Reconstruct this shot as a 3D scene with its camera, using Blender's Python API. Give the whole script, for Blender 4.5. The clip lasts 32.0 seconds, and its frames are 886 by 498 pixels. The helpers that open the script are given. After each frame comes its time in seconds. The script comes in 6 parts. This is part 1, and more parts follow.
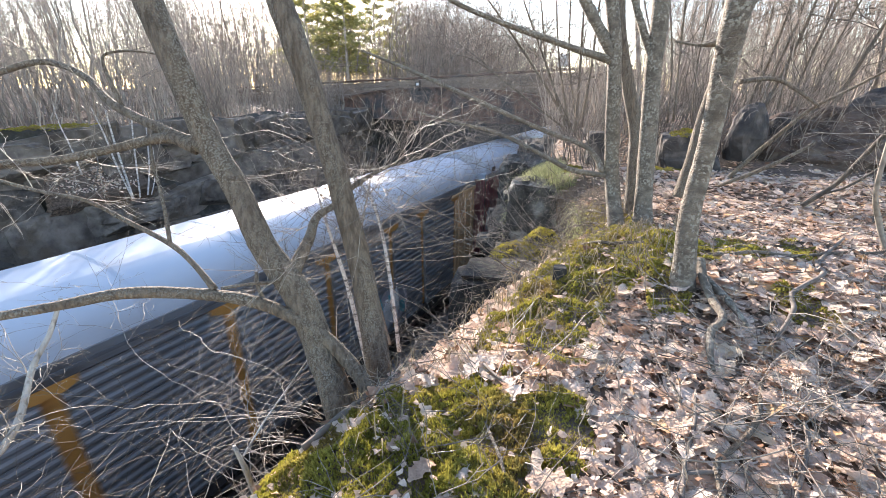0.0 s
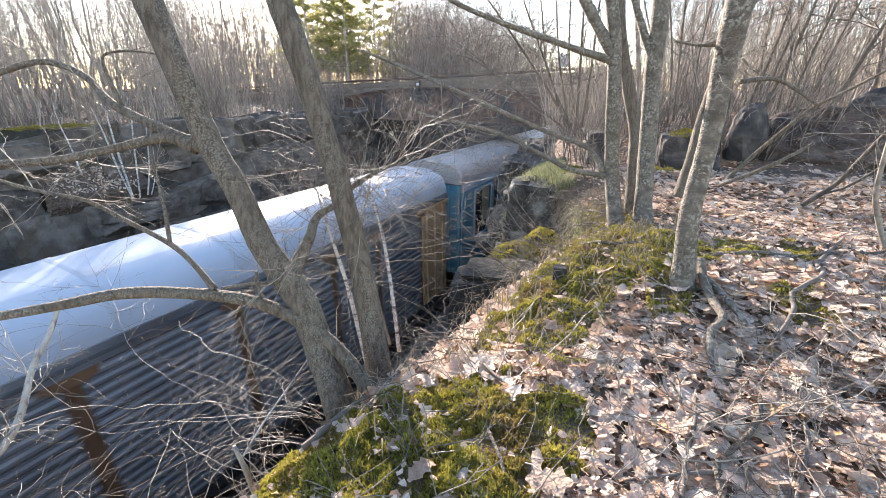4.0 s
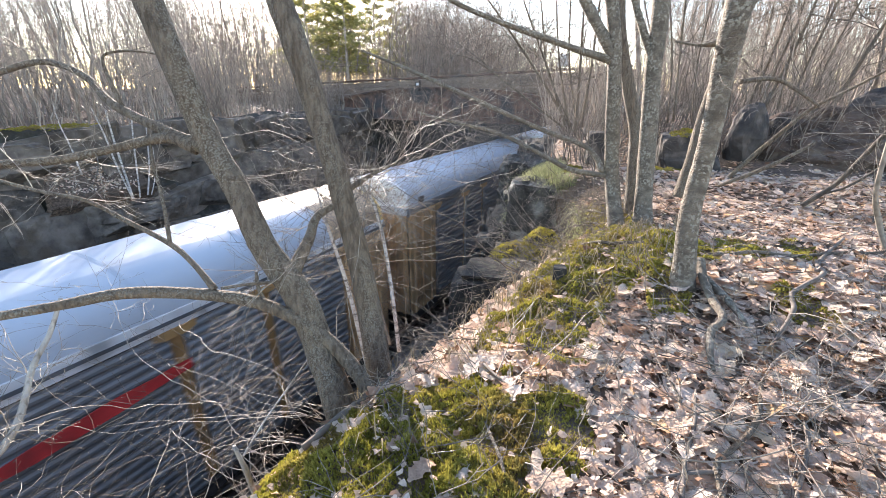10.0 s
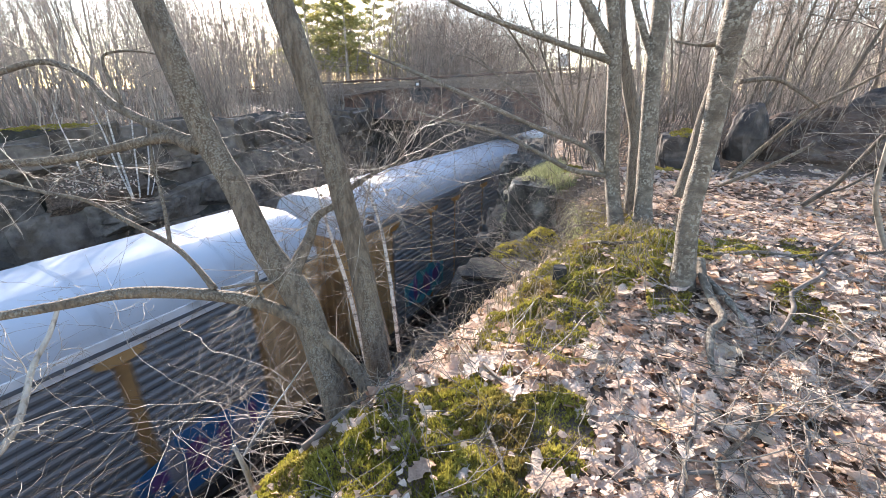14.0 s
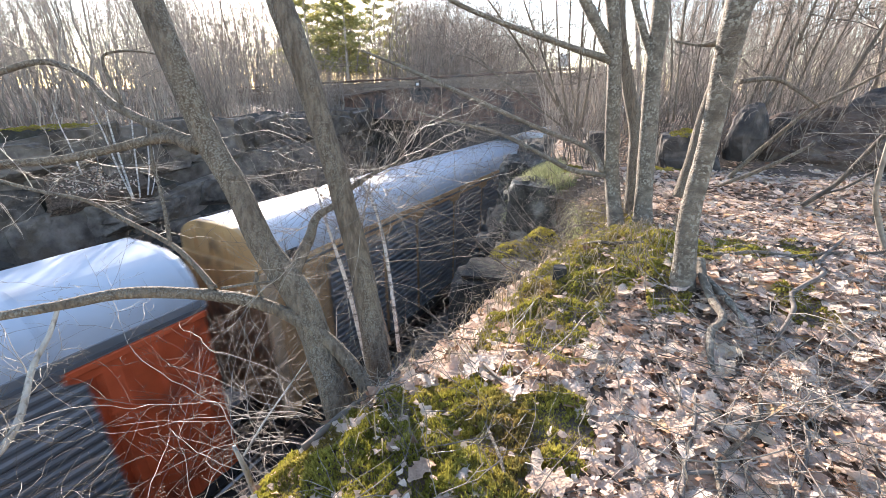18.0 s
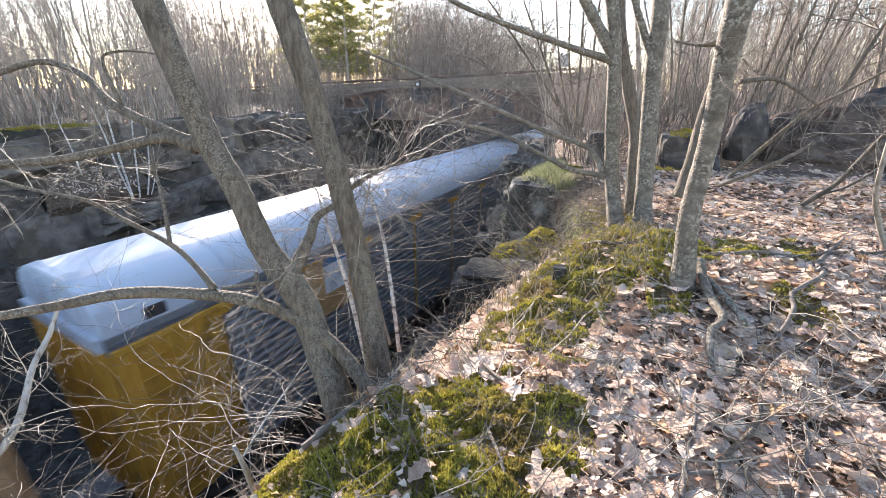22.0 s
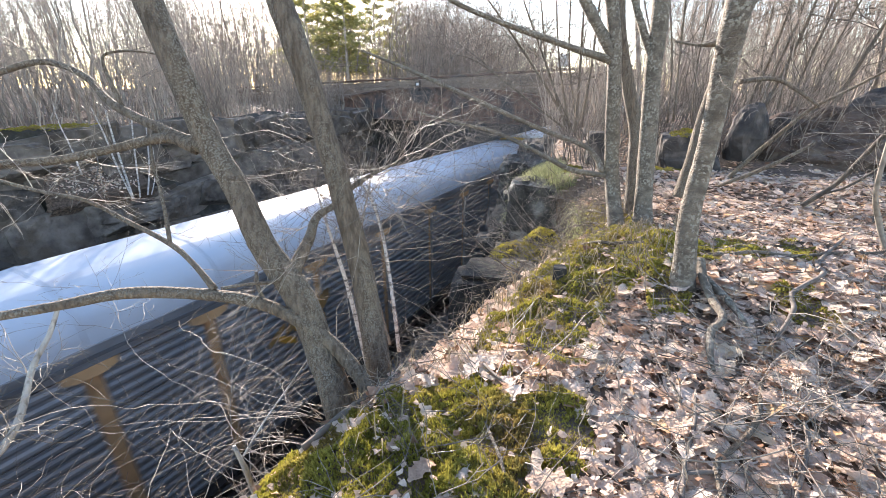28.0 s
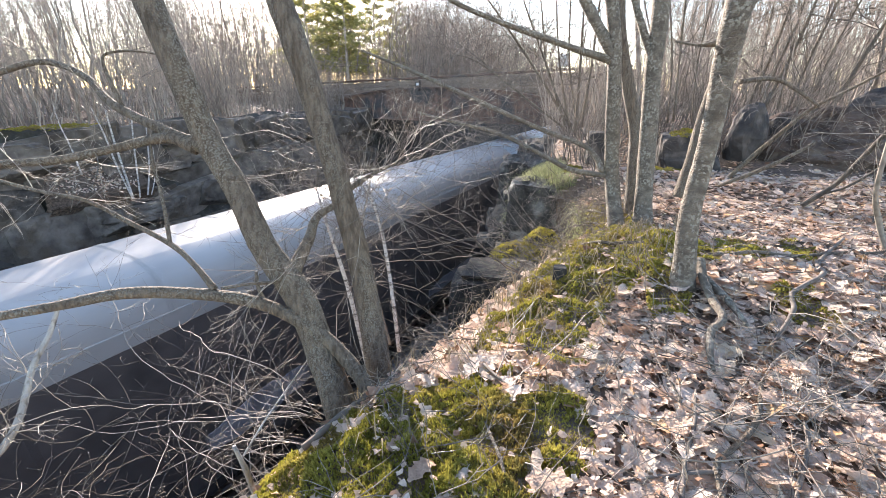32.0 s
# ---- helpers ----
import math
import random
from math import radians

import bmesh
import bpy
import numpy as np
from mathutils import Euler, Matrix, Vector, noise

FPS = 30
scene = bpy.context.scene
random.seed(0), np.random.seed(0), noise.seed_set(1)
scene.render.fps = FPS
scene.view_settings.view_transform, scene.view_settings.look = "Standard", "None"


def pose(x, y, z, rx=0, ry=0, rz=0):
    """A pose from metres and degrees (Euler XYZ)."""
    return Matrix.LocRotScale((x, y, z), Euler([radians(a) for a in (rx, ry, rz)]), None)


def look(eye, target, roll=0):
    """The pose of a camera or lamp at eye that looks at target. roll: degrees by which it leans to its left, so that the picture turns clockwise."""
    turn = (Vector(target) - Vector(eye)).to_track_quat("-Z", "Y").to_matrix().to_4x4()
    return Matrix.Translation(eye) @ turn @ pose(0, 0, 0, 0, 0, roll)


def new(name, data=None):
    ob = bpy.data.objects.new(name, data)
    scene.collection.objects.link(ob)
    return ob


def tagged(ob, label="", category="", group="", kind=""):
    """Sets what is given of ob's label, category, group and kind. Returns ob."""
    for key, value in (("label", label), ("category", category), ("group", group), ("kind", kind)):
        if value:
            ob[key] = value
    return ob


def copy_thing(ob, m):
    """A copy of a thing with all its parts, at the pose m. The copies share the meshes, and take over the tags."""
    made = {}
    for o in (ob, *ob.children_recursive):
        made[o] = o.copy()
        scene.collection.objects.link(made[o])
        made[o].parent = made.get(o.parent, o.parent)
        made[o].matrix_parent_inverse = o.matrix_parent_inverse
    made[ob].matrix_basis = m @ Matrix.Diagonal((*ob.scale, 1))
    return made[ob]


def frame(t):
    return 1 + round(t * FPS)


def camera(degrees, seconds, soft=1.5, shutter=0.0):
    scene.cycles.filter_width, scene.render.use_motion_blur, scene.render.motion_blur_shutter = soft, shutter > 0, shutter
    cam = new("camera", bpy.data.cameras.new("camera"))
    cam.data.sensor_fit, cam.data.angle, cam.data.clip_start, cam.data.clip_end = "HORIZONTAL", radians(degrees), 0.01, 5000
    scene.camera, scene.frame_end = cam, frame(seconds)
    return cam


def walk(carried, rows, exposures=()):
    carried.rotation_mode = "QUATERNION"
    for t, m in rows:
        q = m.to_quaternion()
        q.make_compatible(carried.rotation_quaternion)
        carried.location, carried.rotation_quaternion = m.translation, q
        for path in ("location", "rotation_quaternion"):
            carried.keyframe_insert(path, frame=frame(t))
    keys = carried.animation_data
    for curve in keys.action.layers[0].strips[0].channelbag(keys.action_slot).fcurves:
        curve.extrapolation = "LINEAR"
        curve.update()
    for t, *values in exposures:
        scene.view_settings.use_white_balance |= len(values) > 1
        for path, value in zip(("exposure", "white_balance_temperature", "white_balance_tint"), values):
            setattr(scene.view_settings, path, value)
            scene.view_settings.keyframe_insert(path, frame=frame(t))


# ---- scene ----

# Plan: x runs along the railway towards the bridge, y across the cutting (the camera's bank is at negative y), top of rail at z = 0.
EYE = (0.0, -8.6, 8.55)
cam = camera(95.5, 32.0, soft=0.55, shutter=0.2)
AIM = look(EYE, (0.8146, -8.1503, 8.1835))
walk(cam, [(0.0, AIM), (32.0, AIM)], exposures=[(0.0, 2.22, 6830, 16), (32.0, 2.22, 6830, 16)])

# ---- light: low sun behind the far bank ----
SUN_AZ, SUN_EL = 47.8, 17.5
world = bpy.data.worlds.new("world")
scene.world = world
world.use_nodes = True
wt = world.node_tree
sky = wt.nodes.new("ShaderNodeTexSky")
sky.sky_type = "NISHITA"
sky.sun_disc = False
sky.sun_elevation, sky.sun_rotation = radians(SUN_EL), radians(90 - SUN_AZ)
sky.air_density, sky.dust_density = 1.0, 0.25
wt.nodes["Background"].inputs["Strength"].default_value = 0.125
wt.links.new(sky.outputs["Color"], wt.nodes["Background"].inputs["Color"])
sun_data = bpy.data.lights.new("sun", "SUN")
sun_data.energy, sun_data.angle, sun_data.color = 5.0, radians(0.6), (1.0, 0.92, 0.82)
sun = new("sun", sun_data)
SUN_DIR = Vector((math.cos(radians(SUN_AZ)) * math.cos(radians(SUN_EL)), math.sin(radians(SUN_AZ)) * math.cos(radians(SUN_EL)), math.sin(radians(SUN_EL))))
sun.matrix_world = look((0, 0, 60), Vector((0, 0, 60)) - SUN_DIR)


# ---- materials ----
def material(name, base, other=None, scale=6.0, rough=0.8, metal=0.0, bump=0.3, bump_scale=None, spread=0.0, detail=6.0, stretch=None, low=0.35, high=0.65, third=None, third_scale=1.0, bump_dist=0.02, translucent=0.0, spec=0.5, islands=False, fleck=None, place=False):
    """Two colours mixed by noise at one scale, a third laid over at another, with relief; spread varies the value from piece to piece."""
    m = bpy.data.materials.new(name)
    m.use_nodes = True
    nt = m.node_tree
    bs = nt.nodes["Principled BSDF"]
    bs.inputs["Roughness"].default_value, bs.inputs["Metallic"].default_value = rough, metal
    bs.inputs["Specular IOR Level"].default_value = spec
    tc = nt.nodes.new("ShaderNodeTexCoord")
    mp = nt.nodes.new("ShaderNodeMapping")
    # place: grain that runs on from stone to stone instead of stretching with each
    nt.links.new(nt.nodes.new("ShaderNodeNewGeometry").outputs["Position"] if place else tc.outputs["Object"], mp.inputs["Vector"])
    if stretch:
        mp.inputs["Scale"].default_value = stretch
    n1 = nt.nodes.new("ShaderNodeTexNoise")
    n1.inputs["Scale"].default_value, n1.inputs["Detail"].default_value = scale, detail
    nt.links.new(mp.outputs["Vector"], n1.inputs["Vector"])
    ramp = nt.nodes.new("ShaderNodeValToRGB")
    ramp.color_ramp.elements[0].position, ramp.color_ramp.elements[1].position = low, high
    ramp.color_ramp.elements[0].color, ramp.color_ramp.elements[1].color = (*base, 1), (*(other or base), 1)
    nt.links.new(n1.outputs["Fac"], ramp.inputs["Fac"])
    colour = ramp.outputs["Color"]
    if third:
        n3 = nt.nodes.new("ShaderNodeTexNoise")
        n3.inputs["Scale"].default_value, n3.inputs["Detail"].default_value = third_scale, 5.0
        nt.links.new(mp.outputs["Vector"], n3.inputs["Vector"])
        r3 = nt.nodes.new("ShaderNodeValToRGB")
        r3.color_ramp.elements[0].position, r3.color_ramp.elements[1].position = 0.52, 0.66
        nt.links.new(n3.outputs["Fac"], r3.inputs["Fac"])
        mask = r3.outputs["Color"]
        if fleck:
            # small crusts gathered in patches
            n4 = nt.nodes.new("ShaderNodeTexNoise")
            n4.inputs["Scale"].default_value, n4.inputs["Detail"].default_value = fleck, 3.0
            nt.links.new(tc.outputs["Object"], n4.inputs["Vector"])
            r4 = nt.nodes.new("ShaderNodeValToRGB")
            r4.color_ramp.elements[0].position, r4.color_ramp.elements[1].position = 0.5, 0.58
            r3.color_ramp.elements[0].position, r3.color_ramp.elements[1].position = 0.36, 0.6
            nt.links.new(n4.outputs["Fac"], r4.inputs["Fac"])
            both = nt.nodes.new("ShaderNodeMath")
            both.operation = "MULTIPLY"
            nt.links.new(mask, both.inputs[0])
            nt.links.new(r4.outputs["Color"], both.inputs[1])
            mask = both.outputs["Value"]
        mix = nt.nodes.new("ShaderNodeMix")
        mix.data_type = "RGBA"
        nt.links.new(mask, mix.inputs["Factor"])
        nt.links.new(colour, mix.inputs["A"])
        mix.inputs["B"].default_value = (*third, 1)
        colour = mix.outputs["Result"]
    if spread:
        hs = nt.nodes.new("ShaderNodeHueSaturation")
        if islands:
            rnd = nt.nodes.new("ShaderNodeNewGeometry").outputs["Random Per Island"]
        else:
            rnd = nt.nodes.new("ShaderNodeObjectInfo").outputs["Random"]
        mr = nt.nodes.new("ShaderNodeMapRange")
        mr.inputs["To Min"].default_value, mr.inputs["To Max"].default_value = 1 - spread, 1 + spread
        nt.links.new(rnd, mr.inputs["Value"])
        nt.links.new(mr.outputs["Result"], hs.inputs["Value"])
        nt.links.new(colour, hs.inputs["Color"])
        colour = hs.outputs["Color"]
    nt.links.new(colour, bs.inputs["Base Color"])
    if bump:
        nb = nt.nodes.new("ShaderNodeTexNoise")
        nb.inputs["Scale"].default_value, nb.inputs["Detail"].default_value = bump_scale or scale * 3, 8.0
        nt.links.new(mp.outputs["Vector"], nb.inputs["Vector"])
        bp = nt.nodes.new("ShaderNodeBump")
        bp.inputs["Strength"].default_value, bp.inputs["Distance"].default_value = bump, bump_dist
        nt.links.new(nb.outputs["Fac"], bp.inputs["Height"])
        nt.links.new(bp.outputs["Normal"], bs.inputs["Normal"])
    if translucent:
        tr = nt.nodes.new("ShaderNodeBsdfTranslucent")
        nt.links.new(colour, tr.inputs["Color"])
        mx = nt.nodes.new("ShaderNodeMixShader")
        mx.inputs["Fac"].default_value = translucent
        nt.links.new(bs.outputs["BSDF"], mx.inputs[1])
        nt.links.new(tr.outputs["BSDF"], mx.inputs[2])
        nt.links.new(mx.outputs["Shader"], nt.nodes["Material Output"].inputs["Surface"])
    return m


M_SOIL = material("forest_soil", (0.075, 0.053, 0.04), (0.2, 0.142, 0.106), 18.0, 0.95, bump=1.0, bump_scale=45, third=(0.13, 0.095, 0.072), third_scale=0.9, bump_dist=0.03)
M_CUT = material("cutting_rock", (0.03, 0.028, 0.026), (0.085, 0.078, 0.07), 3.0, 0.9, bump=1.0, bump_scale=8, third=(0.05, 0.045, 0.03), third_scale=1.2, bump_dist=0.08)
M_ROCK = material("dark_rock", (0.075, 0.06, 0.05), (0.22, 0.183, 0.152), 2.2, 0.88, bump=1.0, bump_scale=6, spread=0.35, third=(0.12, 0.09, 0.062), third_scale=1.3, bump_dist=0.1, place=True)
# near-bank stone darkened: the shade on it is put into the colour
M_ROCK_NEAR = material("shade_grey_rock", (0.03, 0.029, 0.028), (0.075, 0.072, 0.068), 3.0, 0.9, bump=0.9, bump_scale=14, spread=0.25, third=(0.12, 0.12, 0.105), third_scale=6.0, bump_dist=0.03, spec=0.25)
M_PILLAR = material("lichened_rock", (0.035, 0.033, 0.03), (0.1, 0.095, 0.085), 4.0, 0.9, bump=1.0, bump_scale=11, third=(0.3, 0.29, 0.26), third_scale=2.4, bump_dist=0.05, spec=0.25)
# slab colour taken almost to black in place of shade falling on it
M_SLAB = material("shade_dark_slab", (0.024, 0.025, 0.026), (0.045, 0.045, 0.045), 5.0, 0.95, bump=0.8, bump_scale=24, third=(0.07, 0.072, 0.06), third_scale=11.0, bump_dist=0.02, spec=0.2)
M_BOULDER = material("black_rock", (0.03, 0.027, 0.028), (0.075, 0.06, 0.052), 3.0, 0.8, bump=0.9, bump_scale=10, third=(0.12, 0.1, 0.085), third_scale=4.0, bump_dist=0.04)
M_EARTH = material("earth_stained_rock", (0.04, 0.028, 0.022), (0.115, 0.078, 0.06), 3.0, 0.95, bump=1.0, bump_scale=9, third=(0.12, 0.095, 0.076), third_scale=5.0, bump_dist=0.06)
M_BARK = material("grey_bark", (0.08, 0.06, 0.043), (0.185, 0.145, 0.108), 46, 0.9, bump=1.0, bump_scale=80, stretch=(1, 1, 0.22), third=(0.225, 0.205, 0.168), third_scale=6, fleck=110, bump_dist=0.025)
M_BARK_PALE = material("pale_bark", (0.1, 0.082, 0.062), (0.195, 0.16, 0.124), 11, 0.85, bump=1.0, bump_scale=60, stretch=(1, 1, 1.7), third=(0.3, 0.275, 0.225), third_scale=7, fleck=45, bump_dist=0.016)
M_BLEACH = material("bleached_wood", (0.27, 0.25, 0.23), (0.44, 0.42, 0.39), 14, 0.8, bump=0.9, bump_scale=50, stretch=(1, 1, 0.5), third=(0.16, 0.14, 0.12), third_scale=30)
M_BIRCH = material("birch_bark", (0.62, 0.58, 0.55), (0.4, 0.35, 0.32), 8, 0.6, bump=0.4, stretch=(1, 1, 6), third=(0.09, 0.07, 0.06), third_scale=9)
# bark colour darkened to stand in for a stem seen against the light
M_BACKLIT_BARK = material("backlit_bark", (0.04, 0.033, 0.028), (0.095, 0.08, 0.066), 25, 0.8, bump=0.8, bump_scale=70, stretch=(1, 1, 0.5))
M_TWIG = material("twig_bark", (0.14, 0.118, 0.097), (0.31, 0.27, 0.225), 12, 0.6, bump=0.0, spread=0.5, islands=True)
M_TWIG_PALE = material("pale_twig_bark", (0.2, 0.175, 0.155), (0.38, 0.345, 0.315), 12, 0.55, bump=0.0, spread=0.35, islands=True)
M_TWIG_DARK = material("dark_twig_bark", (0.085, 0.07, 0.06), (0.18, 0.15, 0.125), 8, 0.8, bump=0.0, spread=0.3, islands=True)
# far bark and twigs are paled in colour to stand in for haze
M_FAR_BARK = material("haze_pale_bark", (0.23, 0.195, 0.165), (0.38, 0.325, 0.28), 4, 0.9, bump=0.0, spread=0.3)
M_FAR_TWIG = material("haze_pale_twigs", (0.3, 0.245, 0.205), (0.46, 0.385, 0.33), 3, 0.9, bump=0.0, spread=0.25)
M_FAR_WOODS = material("haze_pale_woods", (0.25, 0.2, 0.17), (0.42, 0.345, 0.295), 3, 0.9, bump=0.0, spread=0.45, islands=True)


def leaf_material():
    """Dry leaves: each one takes its own tone from pale grey-tan to russet, with darker veins of dirt."""
    m = material("dry_oak_leaf", (0.66, 0.66, 0.66), (1.0, 1.0, 1.0), 14, 0.7, bump=0.9, bump_scale=55, translucent=0.3, spec=0.15, low=0.25, high=0.6)
    nt = m.node_tree
    bs = nt.nodes["Principled BSDF"]
    shade = bs.inputs["Base Color"].links[0].from_socket
    rnd = nt.nodes.new("ShaderNodeNewGeometry").outputs["Random Per Island"]
    ramp = nt.nodes.new("ShaderNodeValToRGB")
    tones = [(0.0, (0.24, 0.13, 0.08)), (0.08, (0.44, 0.27, 0.18)), (0.2, (0.6, 0.43, 0.33)), (0.5, (0.73, 0.55, 0.44)), (0.72, (0.79, 0.65, 0.55)), (0.93, (0.82, 0.67, 0.51)), (1.0, (0.6, 0.36, 0.18))]
    el = ramp.color_ramp.elements
    el[0].position, el[0].color = tones[0][0], (*tones[0][1], 1)
    el[1].position, el[1].color = tones[-1][0], (*tones[-1][1], 1)
    for p, c in tones[1:-1]:
        e = el.new(p)
        e.color = (*c, 1)
    nt.links.new(rnd, ramp.inputs["Fac"])
    mul = nt.nodes.new("ShaderNodeMix")
    mul.data_type, mul.blend_type = "RGBA", "MULTIPLY"
    mul.inputs["Factor"].default_value = 1.0
    nt.links.new(ramp.outputs["Color"], mul.inputs["A"])
    nt.links.new(shade, mul.inputs["B"])
    for n in nt.nodes:
        if n.type == "BSDF_TRANSLUCENT":
            nt.links.new(mul.outputs["Result"], n.inputs["Color"])
    nt.links.new(mul.outputs["Result"], bs.inputs["Base Color"])
    return m


M_LEAF = leaf_material()
M_MOSS = material("moss", (0.21, 0.195, 0.03), (0.4, 0.35, 0.075), 5, 0.9, bump=0.0, spread=0.4, islands=True, translucent=0.4, third=(0.26, 0.19, 0.06), third_scale=2.6)
M_GRASS = material("dry_grass", (0.22, 0.17, 0.1), (0.36, 0.29, 0.18), 7, 0.8, bump=0.0, spread=0.3, islands=True, translucent=0.3)
M_GREEN = material("green_grass", (0.27, 0.29, 0.12), (0.46, 0.46, 0.24), 7, 0.8, bump=0.0, spread=0.35, islands=True, translucent=0.45)
M_BUD = material("pale_bud", (0.5, 0.44, 0.34), (0.6, 0.52, 0.42), 30, 0.6, bump=0.0)
# needle green paled and yellowed in colour: haze painted in
M_NEEDLE = material("haze_pale_needles", (0.3, 0.29, 0.1), (0.46, 0.42, 0.18), 3, 0.8, bump=0.0, spread=0.3, islands=True, translucent=0.65)
M_BALLAST = material("ballast", (0.12, 0.11, 0.105), (0.26, 0.25, 0.24), 22, 0.95, bump=1.0, bump_scale=30, bump_dist=0.05)
M_WOOD = material("weathered_timber", (0.13, 0.1, 0.08), (0.27, 0.215, 0.175), 5, 0.85, bump=0.5, stretch=(0.3, 4, 4), spread=0.2)
M_RUST = material("rusted_steel", (0.09, 0.06, 0.05), (0.2, 0.125, 0.095), 3, 0.75, bump=0.4, bump_scale=25, third=(0.06, 0.06, 0.065), third_scale=0.8)
M_STEEL = material("rail_steel", (0.25, 0.22, 0.2), (0.4, 0.38, 0.36), 6, 0.35, 0.9, bump=0.1)
M_CONCRETE = material("old_concrete", (0.3, 0.28, 0.26), (0.42, 0.4, 0.37), 3, 0.9, bump=0.4, third=(0.18, 0.17, 0.15), third_scale=1.4)

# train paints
# white paint, with the sky's blue and some shade put into its colour
M_ROOF = material("sky_tinted_roof_paint", (0.43, 0.48, 0.55), (0.5, 0.545, 0.6), 0.9, 0.48, bump=0.12, bump_scale=1.6, stretch=(0.35, 1, 1), third=(0.39, 0.415, 0.46), third_scale=1.1, bump_dist=0.03, spec=0.4)
M_ROOF_GREY = material("grey_roof_paint", (0.38, 0.36, 0.345), (0.46, 0.44, 0.42), 0.9, 0.45, bump=0.1, bump_scale=1.6, stretch=(0.35, 1, 1), third=(0.33, 0.315, 0.305), third_scale=0.8, bump_dist=0.03)
M_SCREEN = material("galvanised_screen", (0.19, 0.202, 0.22), (0.28, 0.292, 0.31), 2.5, 0.5, 0.3, bump=0.15, bump_scale=40, stretch=(0.4, 1, 1), spread=0.12, third=(0.14, 0.135, 0.135), third_scale=1.2)
M_UNDER = material("dark_underframe", (0.03, 0.027, 0.026), (0.07, 0.06, 0.055), 5, 0.8, bump=0.3)
M_GLASS = material("dark_window_glass", (0.012, 0.014, 0.016), (0.02, 0.022, 0.024), 3, 0.06, bump=0.0)


def paint(name, c, dirt=0.55):
    return material(name, c, tuple(min(1, v * 1.2 + 0.01) for v in c), 2.2, 0.55, bump=0.08, bump_scale=20, third=tuple(v * dirt + 0.02 for v in c), third_scale=1.6)


P_LIP = paint("dull_grey_paint", (0.1, 0.105, 0.115))
P_RUSTY = paint("rusty_brown_paint", (0.3, 0.17, 0.11))
P_GOLD = paint("golden_yellow_paint", (0.407, 0.238, 0.097))
P_TAN = paint("faded_tan_paint", (0.55, 0.34, 0.175))
P_YELLOW = paint("deep_yellow_paint", (0.52, 0.27, 0.035))
P_ORANGE = paint("orange_paint", (0.5, 0.24, 0.06))
P_RED = paint("orange_red_paint", (0.6, 0.1, 0.03))
P_MAROON = paint("maroon_paint", (0.14, 0.036, 0.045))
P_OCHRE = paint("dull_ochre_paint", (0.3, 0.18, 0.065))
P_BROWN = paint("brown_paint", (0.2, 0.11, 0.06))
P_DUSTY = paint("dusty_pink_paint", (0.46, 0.37, 0.35))
P_BOARD = paint("dusty_brown_paint", (0.44, 0.31, 0.26))
P_LILAC = paint("lilac_blue_paint", (0.42, 0.4, 0.66), 0.8)
P_INDIGO = paint("indigo_paint", (0.06, 0.05, 0.32))
P_SILVER = paint("silver_grey_paint", (0.62, 0.62, 0.63))
P_CREAM = paint("cream_paint", (0.5, 0.35, 0.22))
P_PALE_YELLOW = paint("pale_yellow_paint", (0.7, 0.48, 0.14))
P_WHITE = paint("white_paint", (0.75, 0.75, 0.74), 0.75)
P_DARK = paint("dark_brown_paint", (0.1, 0.084, 0.08))
P_COACH = paint("blue_coach_paint", (0.06, 0.27, 0.36), 0.75)
P_COACH_PALE = paint("pale_blue_stripe_paint", (0.36, 0.5, 0.62), 0.8)
P_BLUE = paint("blue_spray_paint", (0.03, 0.14, 0.32))
P_TEAL = paint("teal_spray_paint", (0.05, 0.3, 0.36))
P_SPRAY_RED = paint("red_spray_paint", (0.55, 0.04, 0.04))
P_SPRAY_YELLOW = paint("yellow_spray_paint", (0.6, 0.5, 0.06))
P_PURPLE = paint("purple_spray_paint", (0.14, 0.06, 0.2))
P_OLIVE = paint("olive_green_paint", (0.22, 0.22, 0.08))
P_BEIGE = paint("beige_panel", (0.3, 0.29, 0.2), 0.8)
P_PALE = paint("grey_spray_paint", (0.3, 0.3, 0.34))


# ---- mesh helpers ----
def mesh(name, verts, faces, mat, smooth=False):
    me = bpy.data.meshes.new(name)
    me.from_pydata([tuple(v) for v in verts], [], [tuple(f) for f in faces])
    if smooth:
        me.polygons.foreach_set("use_smooth", [True] * len(me.polygons))
    me.materials.append(mat)
    me.update()
    return me


def tri_mesh(name, verts, tris, mat, smooth=False):
    """A mesh from two arrays, all triangles."""
    me = bpy.data.meshes.new(name)
    v, f = np.asarray(verts, np.float32), np.asarray(tris, np.int32)
    me.vertices.add(len(v))
    me.vertices.foreach_set("co", v.ravel())
    me.loops.add(f.size)
    me.loops.foreach_set("vertex_index", f.ravel())
    me.polygons.add(len(f))
    me.polygons.foreach_set("loop_start", np.arange(0, f.size, 3, dtype=np.int32))
    me.polygons.foreach_set("loop_total", np.full(len(f), 3, np.int32))
    if smooth:
        me.polygons.foreach_set("use_smooth", np.ones(len(f), bool))
    me.materials.append(mat)
    me.update(calc_edges=True)
    me.validate()
    return me


def thing(name, label, category, group="", kind="", at=(0, 0, 0), turn=0.0):
    e = new(name)
    e.matrix_world = pose(*at, 0, 0, turn)
    return tagged(e, label, category, group, kind)


def piece(name, me, parent, m=None, label=""):
    ob = new(name, me)
    ob.parent = parent
    if m is not None:
        ob.matrix_basis = m
    if label:
        ob["label"] = label
    return ob


def whole(name, me, label, category, group="", kind="", m=None):
    ob = new(name, me)
    if m is not None:
        ob.matrix_world = m
    return tagged(ob, label, category, group, kind)


